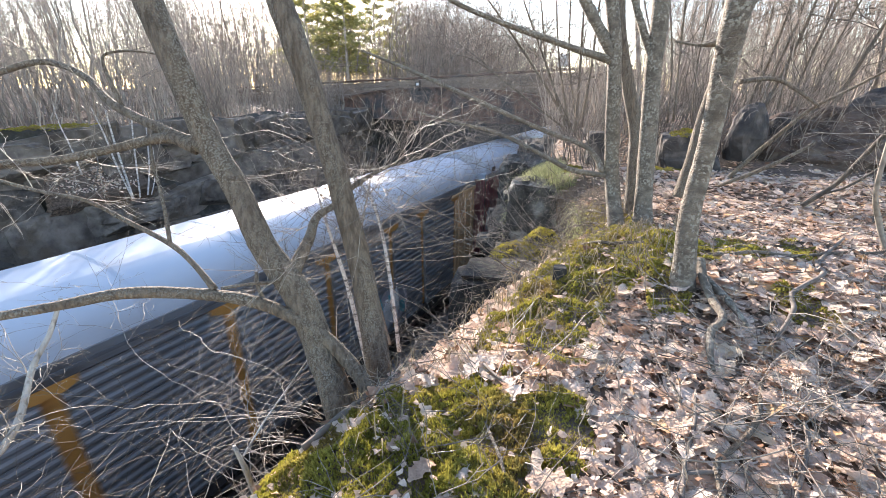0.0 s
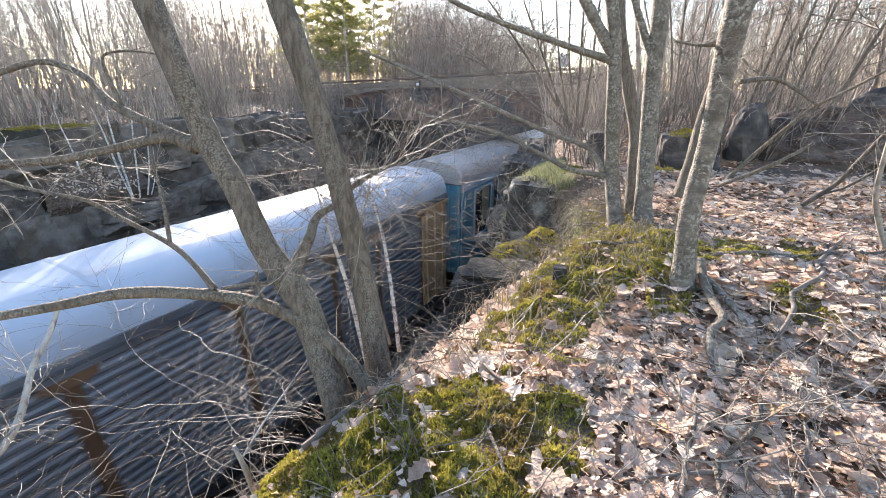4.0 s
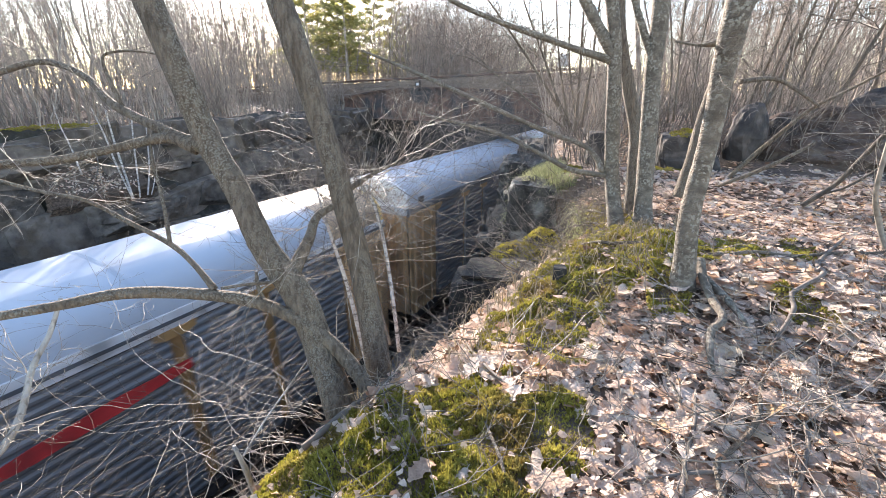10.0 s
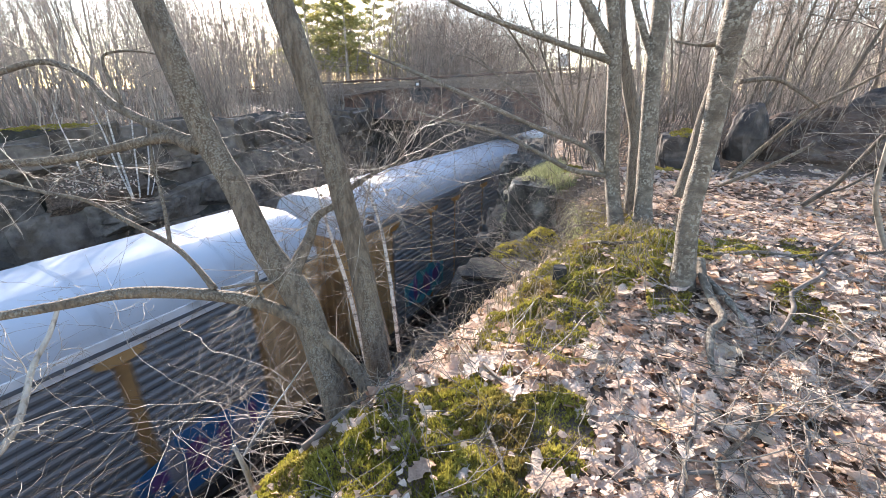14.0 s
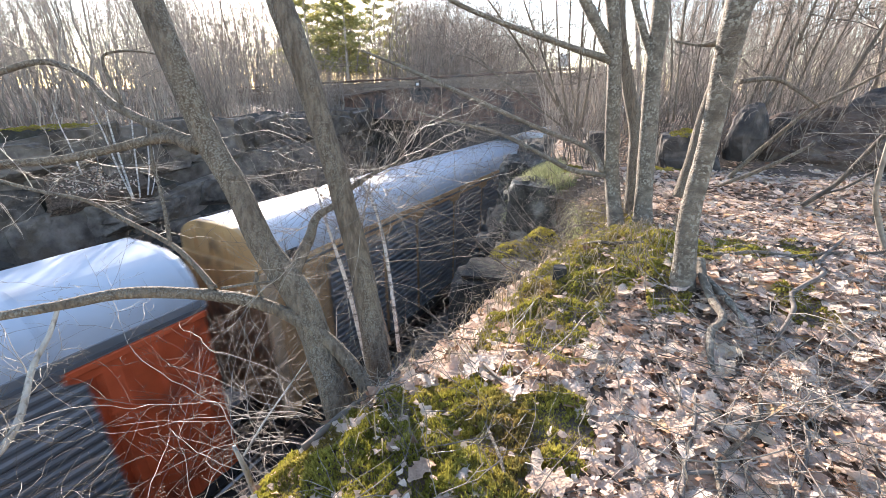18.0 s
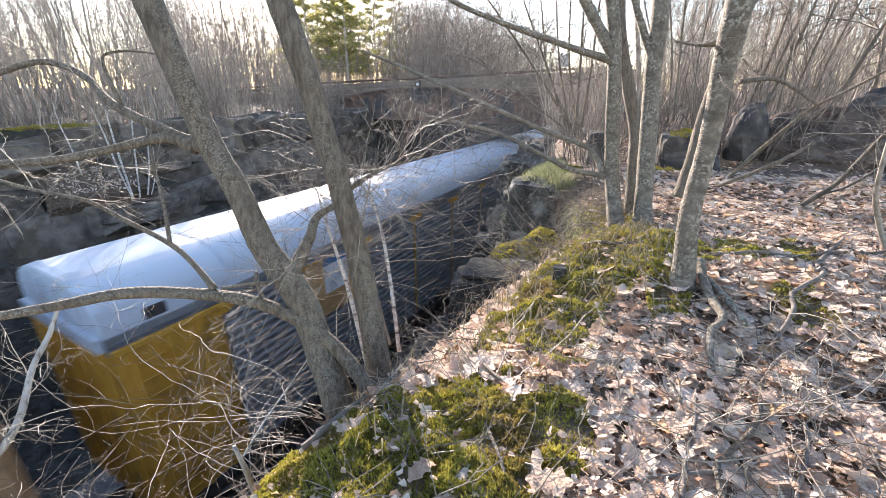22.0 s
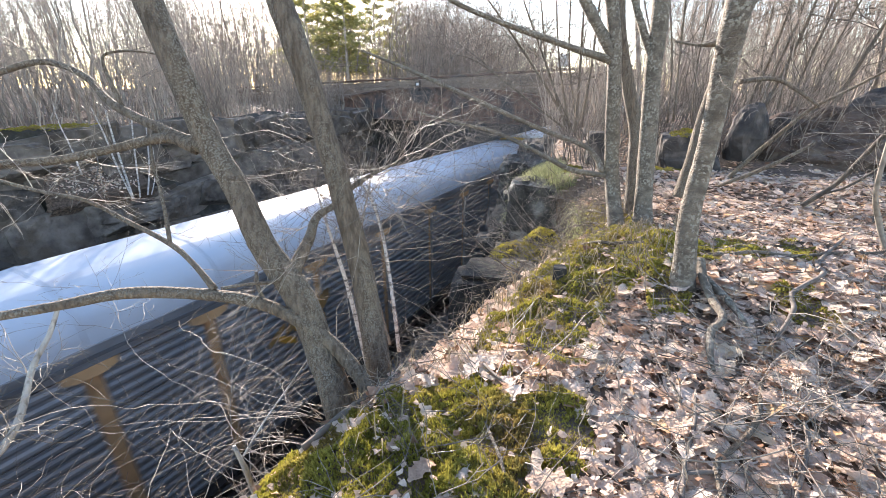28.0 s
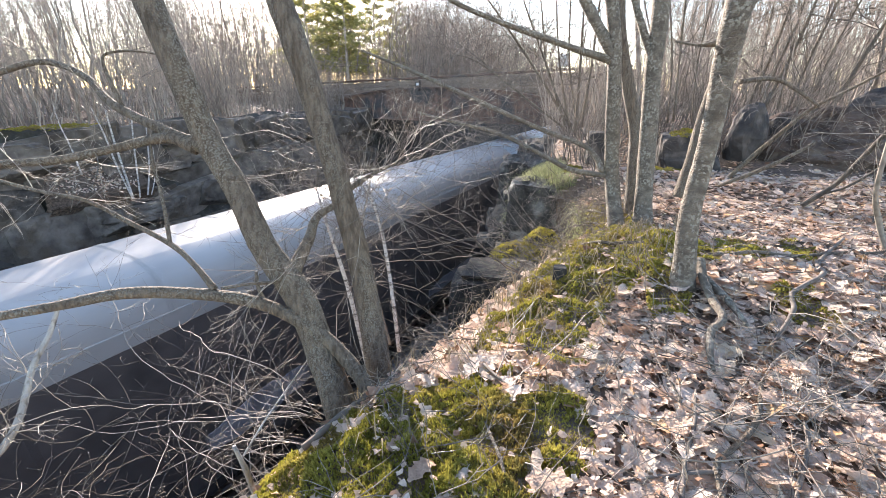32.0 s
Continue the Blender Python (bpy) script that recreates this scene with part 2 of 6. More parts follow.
class Mesher:
    """Collects boxes, tubes and extruded outlines into one mesh."""

    def __init__(self):
        self.v, self.f = [], []

    def add(self, v, f):
        n = len(self.v)
        self.v += [tuple(p) for p in v]
        self.f += [tuple(i + n for i in q) for q in f]
        return self

    def box(self, x0, x1, y0, y1, z0, z1, b=0.0):
        if b <= 0:
            v = [(x, y, z) for z in (z0, z1) for y in (y0, y1) for x in (x0, x1)]
            return self.add(v, [(0, 2, 3, 1), (4, 5, 7, 6), (0, 1, 5, 4), (2, 6, 7, 3), (0, 4, 6, 2), (1, 3, 7, 5)])
        v, idx = [], {}
        for i, x in enumerate((x0, x1)):
            for j, y in enumerate((y0, y1)):
                for k, z in enumerate((z0, z1)):
                    sx, sy, sz = (b, -b)[i], (b, -b)[j], (b, -b)[k]
                    for a, p in enumerate(((x, y + sy, z + sz), (x + sx, y, z + sz), (x + sx, y + sy, z))):
                        idx[i, j, k, a] = len(v)
                        v.append(p)
        f = []
        for i in (0, 1):
            q = [idx[i, 0, 0, 0], idx[i, 1, 0, 0], idx[i, 1, 1, 0], idx[i, 0, 1, 0]]
            f.append(q if i else q[::-1])
            q = [idx[0, i, 0, 1], idx[0, i, 1, 1], idx[1, i, 1, 1], idx[1, i, 0, 1]]
            f.append(q if i else q[::-1])
            q = [idx[0, 0, i, 2], idx[1, 0, i, 2], idx[1, 1, i, 2], idx[0, 1, i, 2]]
            f.append(q if i else q[::-1])
        for i in (0, 1):
            for j in (0, 1):
                f.append((idx[i, j, 0, 0], idx[i, j, 1, 0], idx[i, j, 1, 1], idx[i, j, 0, 1]))
                f.append((idx[i, 0, j, 0], idx[i, 1, j, 0], idx[i, 1, j, 2], idx[i, 0, j, 2]))
                f.append((idx[0, i, j, 1], idx[1, i, j, 1], idx[1, i, j, 2], idx[0, i, j, 2]))
                for k in (0, 1):
                    f.append((idx[i, j, k, 0], idx[i, j, k, 1], idx[i, j, k, 2]))
        return self.add(v, f)

    def tube(self, pts, radii, sides=6):
        v, f = tube(pts, radii, sides)
        return self.add(v, f)

    def loft(self, rings, closed=True, caps=True):
        """Rings of equal length, joined one to the next."""
        n = len(rings[0])
        v = [p for r in rings for p in r]
        f = []
        for i in range(len(rings) - 1):
            for j in range(n if closed else n - 1):
                k = (j + 1) % n
                f.append((i * n + j, i * n + k, (i + 1) * n + k, (i + 1) * n + j))
        if caps:
            f.append(tuple(range(n))[::-1])
            f.append(tuple((len(rings) - 1) * n + j for j in range(n)))
        return self.add(v, f)

    def done(self, name, mat, smooth=False):
        me = mesh(name, self.v, self.f, mat, smooth)
        bm = bmesh.new()
        bm.from_mesh(me)
        bmesh.ops.recalc_face_normals(bm, faces=bm.faces)
        bm.to_mesh(me)
        bm.free()
        if smooth:
            me.set_sharp_from_angle(angle=radians(32))
        return me


def tube(pts, radii, sides=6):
    pts = np.asarray(pts, float)
    n = len(pts)
    tan = np.gradient(pts, axis=0)
    tan /= np.linalg.norm(tan, axis=1)[:, None] + 1e-9
    ref = np.array((0, 0, 1.0)) if abs(tan[0][2]) < 0.8 else np.array((1.0, 0, 0))
    u = np.cross(tan, ref)
    u /= np.linalg.norm(u, axis=1)[:, None] + 1e-9
    w = np.cross(tan, u)
    a = np.arange(sides) * 2 * math.pi / sides
    r = np.asarray(radii, float)[:, None, None]
    ring = pts[:, None, :] + r * (u[:, None, :] * np.cos(a)[None, :, None] + w[:, None, :] * np.sin(a)[None, :, None])
    v = ring.reshape(-1, 3)
    f = []
    for i in range(n - 1):
        for j in range(sides):
            k = (j + 1) % sides
            f.append((i * sides + j, i * sides + k, (i + 1) * sides + k, (i + 1) * sides + j))
    f.append(tuple(range(sides))[::-1])
    f.append(tuple((n - 1) * sides + j for j in range(sides)))
    return v, f


def tubes_mesh(name, lines, mat, sides=4, smooth=True):
    """Many thin tubes in one mesh; a line is (points, radii)."""
    vs, fs, n = [], [], 0
    for pts, radii in lines:
        pts = np.asarray(pts, float)
        k = len(pts)
        tan = np.gradient(pts, axis=0)
        tan /= np.linalg.norm(tan, axis=1)[:, None] + 1e-9
        ref = np.array((0.3, 0.2, 0.93)) if abs(tan[0][2]) < 0.8 else np.array((0.93, 0.2, 0.3))
        u = np.cross(tan, ref)
        u /= np.linalg.norm(u, axis=1)[:, None] + 1e-9
        w = np.cross(tan, u)
        a = np.arange(sides) * 2 * math.pi / sides
        r = np.asarray(radii, float)[:, None, None]
        vs.append((pts[:, None, :] + r * (u[:, None, :] * np.cos(a)[None, :, None] + w[:, None, :] * np.sin(a)[None, :, None])).reshape(-1, 3))
        i, j = np.meshgrid(np.arange(k - 1), np.arange(sides), indexing="ij")
        jj = (j + 1) % sides
        q = np.stack([i * sides + j, i * sides + jj, (i + 1) * sides + jj, (i + 1) * sides + j], -1).reshape(-1, 4)
        fs.append(np.concatenate([q[:, [0, 1, 2]], q[:, [0, 2, 3]]]) + n)
        n += k * sides
    return tri_mesh(name, np.concatenate(vs), np.concatenate(fs), mat, smooth)


def fbm(x, y, s=1.0, o=4, seed=0.0):
    return noise.fractal(Vector((x * s + seed, y * s - seed, seed * 0.7)), 1.0, 2.0, o)


# ---- ground with the railway cutting ----
EDGE_X = np.array([-900, -30, -4, 0, 1.2, 2.5, 4.2, 5.2, 6.0, 6.75, 7.05, 9, 13, 18, 22, 40, 900.0])
EDGE_Y = np.array([-6.5, -6.5, -6.95, -7.12, -7.2, -7.44, -7.8, -7.75, -7.5, -7.2, -6.3, -6.1, -5.2, -4.5, -4.2, -5.0, -6.0])
FAR_X = np.array([-900, -30, 0, 10, 16, 22, 30, 900.0])
FAR_Y = np.array([6.8, 6.8, 6.8, 7.2, 8.2, 9.8, 9.0, 7.0])


def near_edge(x):
    return np.interp(x, EDGE_X, EDGE_Y)


def far_edge(x):
    return np.interp(x, FAR_X, FAR_Y)


def ground_z(x, y):
    """Height of the ground sheet."""
    ye, yf = float(near_edge(x)), float(far_edge(x))
    far = math.hypot(x, y)
    calm = min(1.0, max(0.0, (far - 60) / 60))
    if y <= ye + 0.9:
        d = ye - y
        top = 7.22 + 0.12 * fbm(x, y, 0.45, 3, 3.1) + 0.03 * fbm(x, y, 2.2, 3, 7.7)
        top += 0.75 * min(1, max(0, (x - 8.5) / 8)) * min(1, max(0, (d - 1.5) / 3))
        top += 0.1 * math.exp(-((x - 3.2) ** 2 + (y + 8.5) ** 2) / 0.5)
        top -= 0.5 * math.exp(-max(0, d) / 0.42) * (1 if x < 9 else 0.6)
        top += 0.25 * fbm(x, y, 0.07, 3, 1.3)
        if d >= 0:
            return top
        k = min(1, -d / 0.9) ** 0.55
        return top * (1 - k) + 4.9 * k + 0.15 * k * fbm(x, y, 1.5, 3, 2.0)
    if y >= yf - 0.8:
        d = y - yf
        top = 7.55 + 0.25 * fbm(x, y, 0.25, 3, 5.0) + min(3.0, max(0, d - 3) * 0.03) * (1 - calm)
        if d >= 0:
            return top
        k = min(1, -d / 0.8)
        return top * (1 - k) + 3.8 * k
    if y < -2.6:
        k = min(1, max(0, (y - (ye + 0.9)) / max(0.4, -3.2 - ye - 0.9)))
        return 4.9 * (1 - k) ** 1.3 - 0.75 * (1 - (1 - k) ** 1.3) + 0.1 * fbm(x, y, 1.2, 3, 9.0) * (1 - k)
    k = min(1, max(0, (y - 4.2) / max(0.4, yf - 0.8 - 4.2)))
    return -0.75 * (1 - k ** 1.5) + 3.8 * k ** 1.5


def spans(*parts):
    out = []
    for a, b, s in parts:
        out += list(np.arange(a, b, s))
    return np.array(out + [parts[-1][1]])


def build_ground():
    xs = np.concatenate([-np.geomspace(2500, 60, 14), spans((-55, -6, 3.5), (-6, -1, 0.5), (-1, 7, 0.07), (7, 14, 0.16), (14, 45, 1.0), (45, 60, 5)), np.geomspace(70, 2500, 15)])
    ys = np.concatenate([-np.geomspace(2500, 40, 12), spans((-35, -14, 1.5), (-14, -10.5, 0.2), (-10.5, -6.2, 0.07), (-6.2, -2.4, 0.3), (-2.4, 3.6, 2.0), (3.6, 12, 0.4), (12, 45, 3.0)), np.geomspace(50, 2500, 14)])
    v = [(x, y, ground_z(x, y)) for x in xs for y in ys]
    ny = len(ys)
    f = [(i * ny + j, (i + 1) * ny + j, (i + 1) * ny + j + 1, i * ny + j + 1) for i in range(len(xs) - 1) for j in range(ny - 1)]
    me = mesh("ground", v, f, M_SOIL, True)
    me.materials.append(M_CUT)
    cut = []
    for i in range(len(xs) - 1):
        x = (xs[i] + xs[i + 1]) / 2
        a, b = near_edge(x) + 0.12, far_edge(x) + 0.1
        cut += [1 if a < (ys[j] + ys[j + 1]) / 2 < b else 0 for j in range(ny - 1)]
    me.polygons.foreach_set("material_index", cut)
    whole("ground", me, "brown forest floor with a deep railway cutting", "ground", kind="structure")


build_ground()


TRACK_Y, NARROW = -0.15, 0.906  # track off the cutting's middle, wagons squeezed to 2.9 m: fits the camera's view


def track():
    m = Mesher()
    for x in np.arange(-560, 600, 40):
        m.box(x, x + 40, -2.4, 2.4, -0.9, -0.32)
    whole("track_bed", m.done("track_bed", M_BALLAST), "grey crushed stone railway ballast", "ballast", kind="structure")
    rails = thing("railway_track", "pair of steel rails on wooden sleepers", "railway track", kind="structure")
    for s in (-1, 1):
        r = Mesher()
        prof = [(-0.07, -0.18), (0.07, -0.18), (0.012, -0.14), (0.012, -0.05), (0.036, -0.03), (0.036, 0), (-0.036, 0), (-0.036, -0.03), (-0.012, -0.05), (-0.012, -0.14)]
        r.loft([[(x, TRACK_Y + s * 0.685 + a, b) for a, b in prof] for x in (-560, 600)])
        piece("rail", r.done("rail", M_STEEL), rails)
    tie = Mesher().box(-0.11, 0.11, -1.3, 1.3, -0.36, -0.181, 0.01).done("sleeper", M_UNDER)
    for i in range(90):
        piece("sleeper", tie, rails, pose(-12 + i * 0.55, 0, 0))


track()

# ---- rocks ----
ROCKS = []


def rock_mesh(name, mat, seed, flat=1.0, cuts=7, level=3):
    """An angular block: a sphere cut by planes, then roughened."""
    rng = random.Random(seed)
    bm = bmesh.new()
    bmesh.ops.create_icosphere(bm, subdivisions=level, radius=1.0)
    planes = [(Vector((0, 0, 1)), 0.55), (Vector((0, 0, -1)), 0.6), (Vector((0, -1, 0)), 0.6), (Vector((0.9, 0.1, 0)), 0.65), (Vector((-0.9, 0.15, 0.1)), 0.65)]
    for _ in range(cuts):
        n = Vector((rng.gauss(0, 1), rng.gauss(0, 1), rng.gauss(0, 0.6))).normalized()
        planes.append((n, rng.uniform(0.6, 0.9)))
    for v in bm.verts:
        for n, d in planes:
            n = n.normalized()
            k = v.co.dot(n)
            if k > d:
                v.co -= n * (k - d)
        v.co += v.co.normalized() * 0.06 * noise.fractal(v.co * 2.5 + Vector((seed, 0, 0)), 0.8, 2.0, 4)
        v.co.z *= flat
    me = bpy.data.meshes.new(name)
    bm.to_mesh(me)
    bm.free()
    me.materials.append(mat)
    return me


def scaled(m, sx, sy, sz):
    return m @ Matrix.Diagonal((sx, sy, sz, 1))


FAR_ROCKS = [rock_mesh("rock", M_ROCK, 10 + i) for i in range(9)]


def far_wall():
    wall = thing("rock_wall", "dark layered rock face of the cutting with ledges", "rock face", kind="structure")
    rng = random.Random(4)
    z = 2.9
    while z < 7.3:
        h = rng.choice((0.35, 0.5, 0.75, 1.0)) * rng.uniform(0.9, 1.2)
        x = -3.5 + rng.uniform(-1.0, 0)
        while x < 21:
            w = h * rng.uniform(1.2, 3.4)
            yf = float(far_edge(x)) - 0.5 + (z - 2.9) * 0.13 + rng.uniform(-0.2, 0.25)
            hh = h * rng.uniform(0.8, 1.35)
            m = pose(x + w / 2, yf, min(7.46 - hh * 0.55, z + h / 2 + rng.uniform(-0.15, 0.15)), rng.uniform(-10, 10), rng.uniform(-12, 12), rng.uniform(-14, 14))
            piece("rock", rng.choice(FAR_ROCKS), wall, scaled(m, w * 0.82, rng.uniform(0.5, 0.8), hh * 0.95))
            x += w * rng.uniform(0.75, 0.95)
        z += h * 0.8


far_wall()


def big_rock(name, mat, at, size, turn, seed, label, cuts=14, level=5, rough=0.035, tilt=(0, 0), squared=True):
    """A single large stone with broken faces and a rough skin."""
    rng = random.Random(seed)
    bm = bmesh.new()
    bmesh.ops.create_icosphere(bm, subdivisions=level, radius=1.0)
    planes = [(Vector((0, 0, 1)), 0.6), (Vector((0, 0, -1)), 0.6), (Vector((1, 0.1, 0)), 0.65), (Vector((-1, 0.1, 0)), 0.65), (Vector((0.1, 1, 0)), 0.65), (Vector((0, -1, 0.1)), 0.65)]
    if not squared:
        planes = [(Vector((0, 0, -1)), 0.6)]
    for _ in range(cuts):
        planes.append((Vector((rng.gauss(0, 1), rng.gauss(0, 1), rng.gauss(0, 0.8))), rng.uniform(0.62, 0.9) if squared else rng.uniform(0.72, 0.95)))
    for v in bm.verts:
        for n, d in planes:
            n = n.normalized()
            k = v.co.dot(n)
            if k > d:
                v.co -= n * (k - d)
        p = Vector(a * b for a, b in zip(v.co, size)) * 1.9 + Vector((seed, 0, 0))
        near = noise.voronoi(p * 0.8 + Vector((0, seed, 0)))[0]
        crack = max(0.0, 0.16 - (near[1] - near[0])) * 6
        v.co += v.co.normalized() * rough * (1.2 * noise.fractal(p, 0.8, 2.1, 6) + 0.8 * noise.noise(p * 3) - 0.9 * crack + 0.8 * noise.cell(p * 0.8))
    bmesh.ops.scale(bm, vec=[s / 1.25 for s in size], verts=bm.verts)
    me = bpy.data.meshes.new(name)
    bm.to_mesh(me)
    bm.free()
    me.materials.append(mat)
    return whole(name, me, label, "rock", m=pose(*at, tilt[0], tilt[1], turn))


def near_rocks():
    big_rock("rock_ledge", M_ROCK, (6.4, 6.35, 4.75), (2.4, 1.0, 0.8), 6, 41, "jutting ledge of the far rock face under birches", cuts=8)
    ROCKS.append(big_rock("soil_ledge", M_SOIL, (5.5, 6.68, 5.92), (2.4, 1.4, 0.8), 4, 44, "earth ledge with fallen leaves on the far rock face", cuts=5, rough=0.04, tilt=(50, 0)))
    big_rock("rock_outcrop", M_ROCK, (2.6, 6.75, 6.7), (3.6, 1.1, 1.1), -4, 42, "smooth rounded slab on top of the far rock face", cuts=6)
    big_rock("rock_outcrop", M_ROCK, (8.4, 6.9, 7.2), (1.6, 0.9, 0.8), 10, 43, "dark angular block on the far brow", cuts=10)
    big_rock("rock_ledge", M_SLAB, (4.75, -6.85, 5.48), (0.72, 1.15, 1.5), 23, 1, "dark flat-faced stone slab below the bank", rough=0.012, cuts=2)
    big_rock("rock_ledge", M_SLAB, (4.8, -6.85, 6.24), (0.66, 0.92, 0.1), 20, 12, "thin stone layer on top of a dark slab", rough=0.02, cuts=4, level=4)
    big_rock("rock_ledge", M_SLAB, (3.5, -6.55, 4.4), (1.6, 0.8, 1.9), -10, 2, "dark stone step of the cutting wall", cuts=6, rough=0.02)
    big_rock("rock_outcrop", M_PILLAR, (7.08, -6.6, 6.1), (0.8, 0.82, 1.95), 14, 3, "pale-edged upright grey rock face under grass", cuts=3, rough=0.03)
    big_rock("rock_outcrop", M_ROCK_NEAR, (6.7, -5.9, 4.6), (0.6, 0.7, 0.8), -15, 4, "broken grey stones beside the track", cuts=9)
    big_rock("rock", M_ROCK_NEAR, (2.72, -8.06, 7.3), (0.09, 0.09, 0.16), 20, 13, "small grey upright stone in moss", cuts=5, level=3)
    big_rock("rock_outcrop", M_ROCK_NEAR, (10.3, -5.6, 5.7), (2.4, 1.4, 2.6), 15, 5, "grey rock wall of the cutting with shade in its colour", cuts=9)
    big_rock("rock_outcrop", M_ROCK_NEAR, (14.0, -4.9, 5.4), (3.4, 1.6, 3.2), 10, 6, "grey rock wall of the cutting with shade in its colour", cuts=9)
    big_rock("boulder", M_BOULDER, (8.9, -8.85, 7.42), (1.0, 0.85, 0.78), 12, 7, "low dark stone block with moss on top", cuts=3, rough=0.02)
    big_rock("boulder", M_BOULDER, (9.35, -9.76, 7.74), (0.5, 0.4, 0.8), 10, 8, "upright rounded black boulder", rough=0.03, squared=False)
    big_rock("boulder", M_EARTH, (10.4, -11.75, 7.4), (1.3, 2.75, 1.1), -8, 9, "long dark brown earth-stained rock slab", rough=0.05, squared=False, cuts=7)
    big_rock("boulder", M_BOULDER, (11.3, -12.2, 8.0), (0.9, 1.1, 0.8), 40, 10, "black boulder with pale lichen spots", squared=False)
    big_rock("stone_block", M_BOULDER, (8.55, -7.35, 7.5), (0.42, 0.4, 0.62), 24, 31, "squared dark stone block among the trees", cuts=2, rough=0.015, level=4)
    big_rock("boulder", M_BOULDER, (10.3, -10.45, 7.86), (0.42, 0.42, 0.42), 15, 11, "small black stone on a larger slab")


near_rocks()


def rock_bank():
    """Broken stones of the near cutting wall."""
    bank = thing("rock_bank", "broken stones along the edge of the cutting, shade in their colour", "rock face", kind="structure")
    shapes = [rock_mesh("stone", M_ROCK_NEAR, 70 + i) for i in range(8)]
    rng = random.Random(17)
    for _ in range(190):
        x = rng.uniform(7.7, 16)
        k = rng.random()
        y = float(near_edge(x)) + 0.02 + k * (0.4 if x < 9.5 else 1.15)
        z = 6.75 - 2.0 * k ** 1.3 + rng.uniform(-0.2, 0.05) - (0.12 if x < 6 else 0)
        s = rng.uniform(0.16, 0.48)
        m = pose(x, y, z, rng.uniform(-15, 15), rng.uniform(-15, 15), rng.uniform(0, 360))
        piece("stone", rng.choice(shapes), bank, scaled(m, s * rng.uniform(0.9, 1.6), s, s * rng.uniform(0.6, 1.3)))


rock_bank()

# ---- train ----
CAR, BODY, BAYS = 26.98, 25.65, 12
SIDE = 0.947  # the marks below are laid out on a body of 27.1 m
BAY = BODY / BAYS
END = 1.75
POSTS = [END, 4.2, 6.05, 8.75, 11.45, BODY - 11.45, BODY - 8.75, BODY - 6.05, BODY - 4.2, BODY - END]
ROOF_PROFILE = [(1.6, 5.02), (1.58, 5.22), (1.5, 5.43), (1.34, 5.61), (1.1, 5.73), (0.8, 5.815), (0.76, 5.83), (0.4, 5.85), (0.0, 5.86)]
ROOF_PROFILE = [(-y, z) for y, z in ROOF_PROFILE] + ROOF_PROFILE[-2::-1]


def roof_panel():
    """One sheet of the roof with a raised seam along its first edge."""
    m = Mesher()
    rings = []
    for x, lift in ((0.0, 0.014), (0.09, 0.014), (0.1, 0.0), (BAY * 0.5, 0.006), (BAY - 0.008, 0.0)):
        outer = [(y * (1 + lift * 0.3), z + lift) for y, z in ROOF_PROFILE]
        inner = [(y * 0.96, z - 0.05) for y, z in ROOF_PROFILE][::-1]
        rings.append([(x, y, z) for y, z in outer + inner])
    return m.loft(rings)


def end_cap():
    """Rounded plate closing the roof's end."""
    m = Mesher()
    ring = [(y, z) for y, z in ROOF_PROFILE]
    m.loft([[(x, y * s, z * s + 5.0 * (1 - s)) for y, z in ring] for x, s in ((0.0, 0.985), (0.0301, 1.0), (0.1201, 1.003))])
    for y in (-0.9, -0.3, 0.3, 0.9):
        m.box(-0.03, 0.0, y - 0.03, y + 0.03, 5.05, 5.7)
    return m


def corrugated(w, z0, z1, ribs, depth):
    """A ribbed sheet with its face towards negative y."""
    pts = []
    n = ribs * 4
    for i in range(n + 1):
        k = i % 4
        pts.append((-depth if k in (1, 2) else 0.0, z0 + (z1 - z0) * i / n))
    outer = [(d, z) for d, z in pts]
    m = Mesher()
    m.loft([[(x, d, z) for d, z in outer] + [(x, 0.1, z1), (x, 0.1, z0)] for x in (0.0, w)])
    return m


def ribbed_x(x0, x1, z0, z1, ribs, y_low, y_high):
    """A sheet with upright ribs, its face towards negative y."""
    w = (x1 - x0) / ribs
    line = [(x0, y_low)]
    for k in range(ribs):
        c = x0 + (k + 0.5) * w
        line += [(c - 0.07, y_low), (c - 0.045, y_high), (c + 0.045, y_high), (c + 0.07, y_low)]
    line += [(x1, y_low), (x1, 0.03), (x0, 0.03)]
    return Mesher().loft([[(x, y, z) for x, y in line] for z in (z0, z1)])


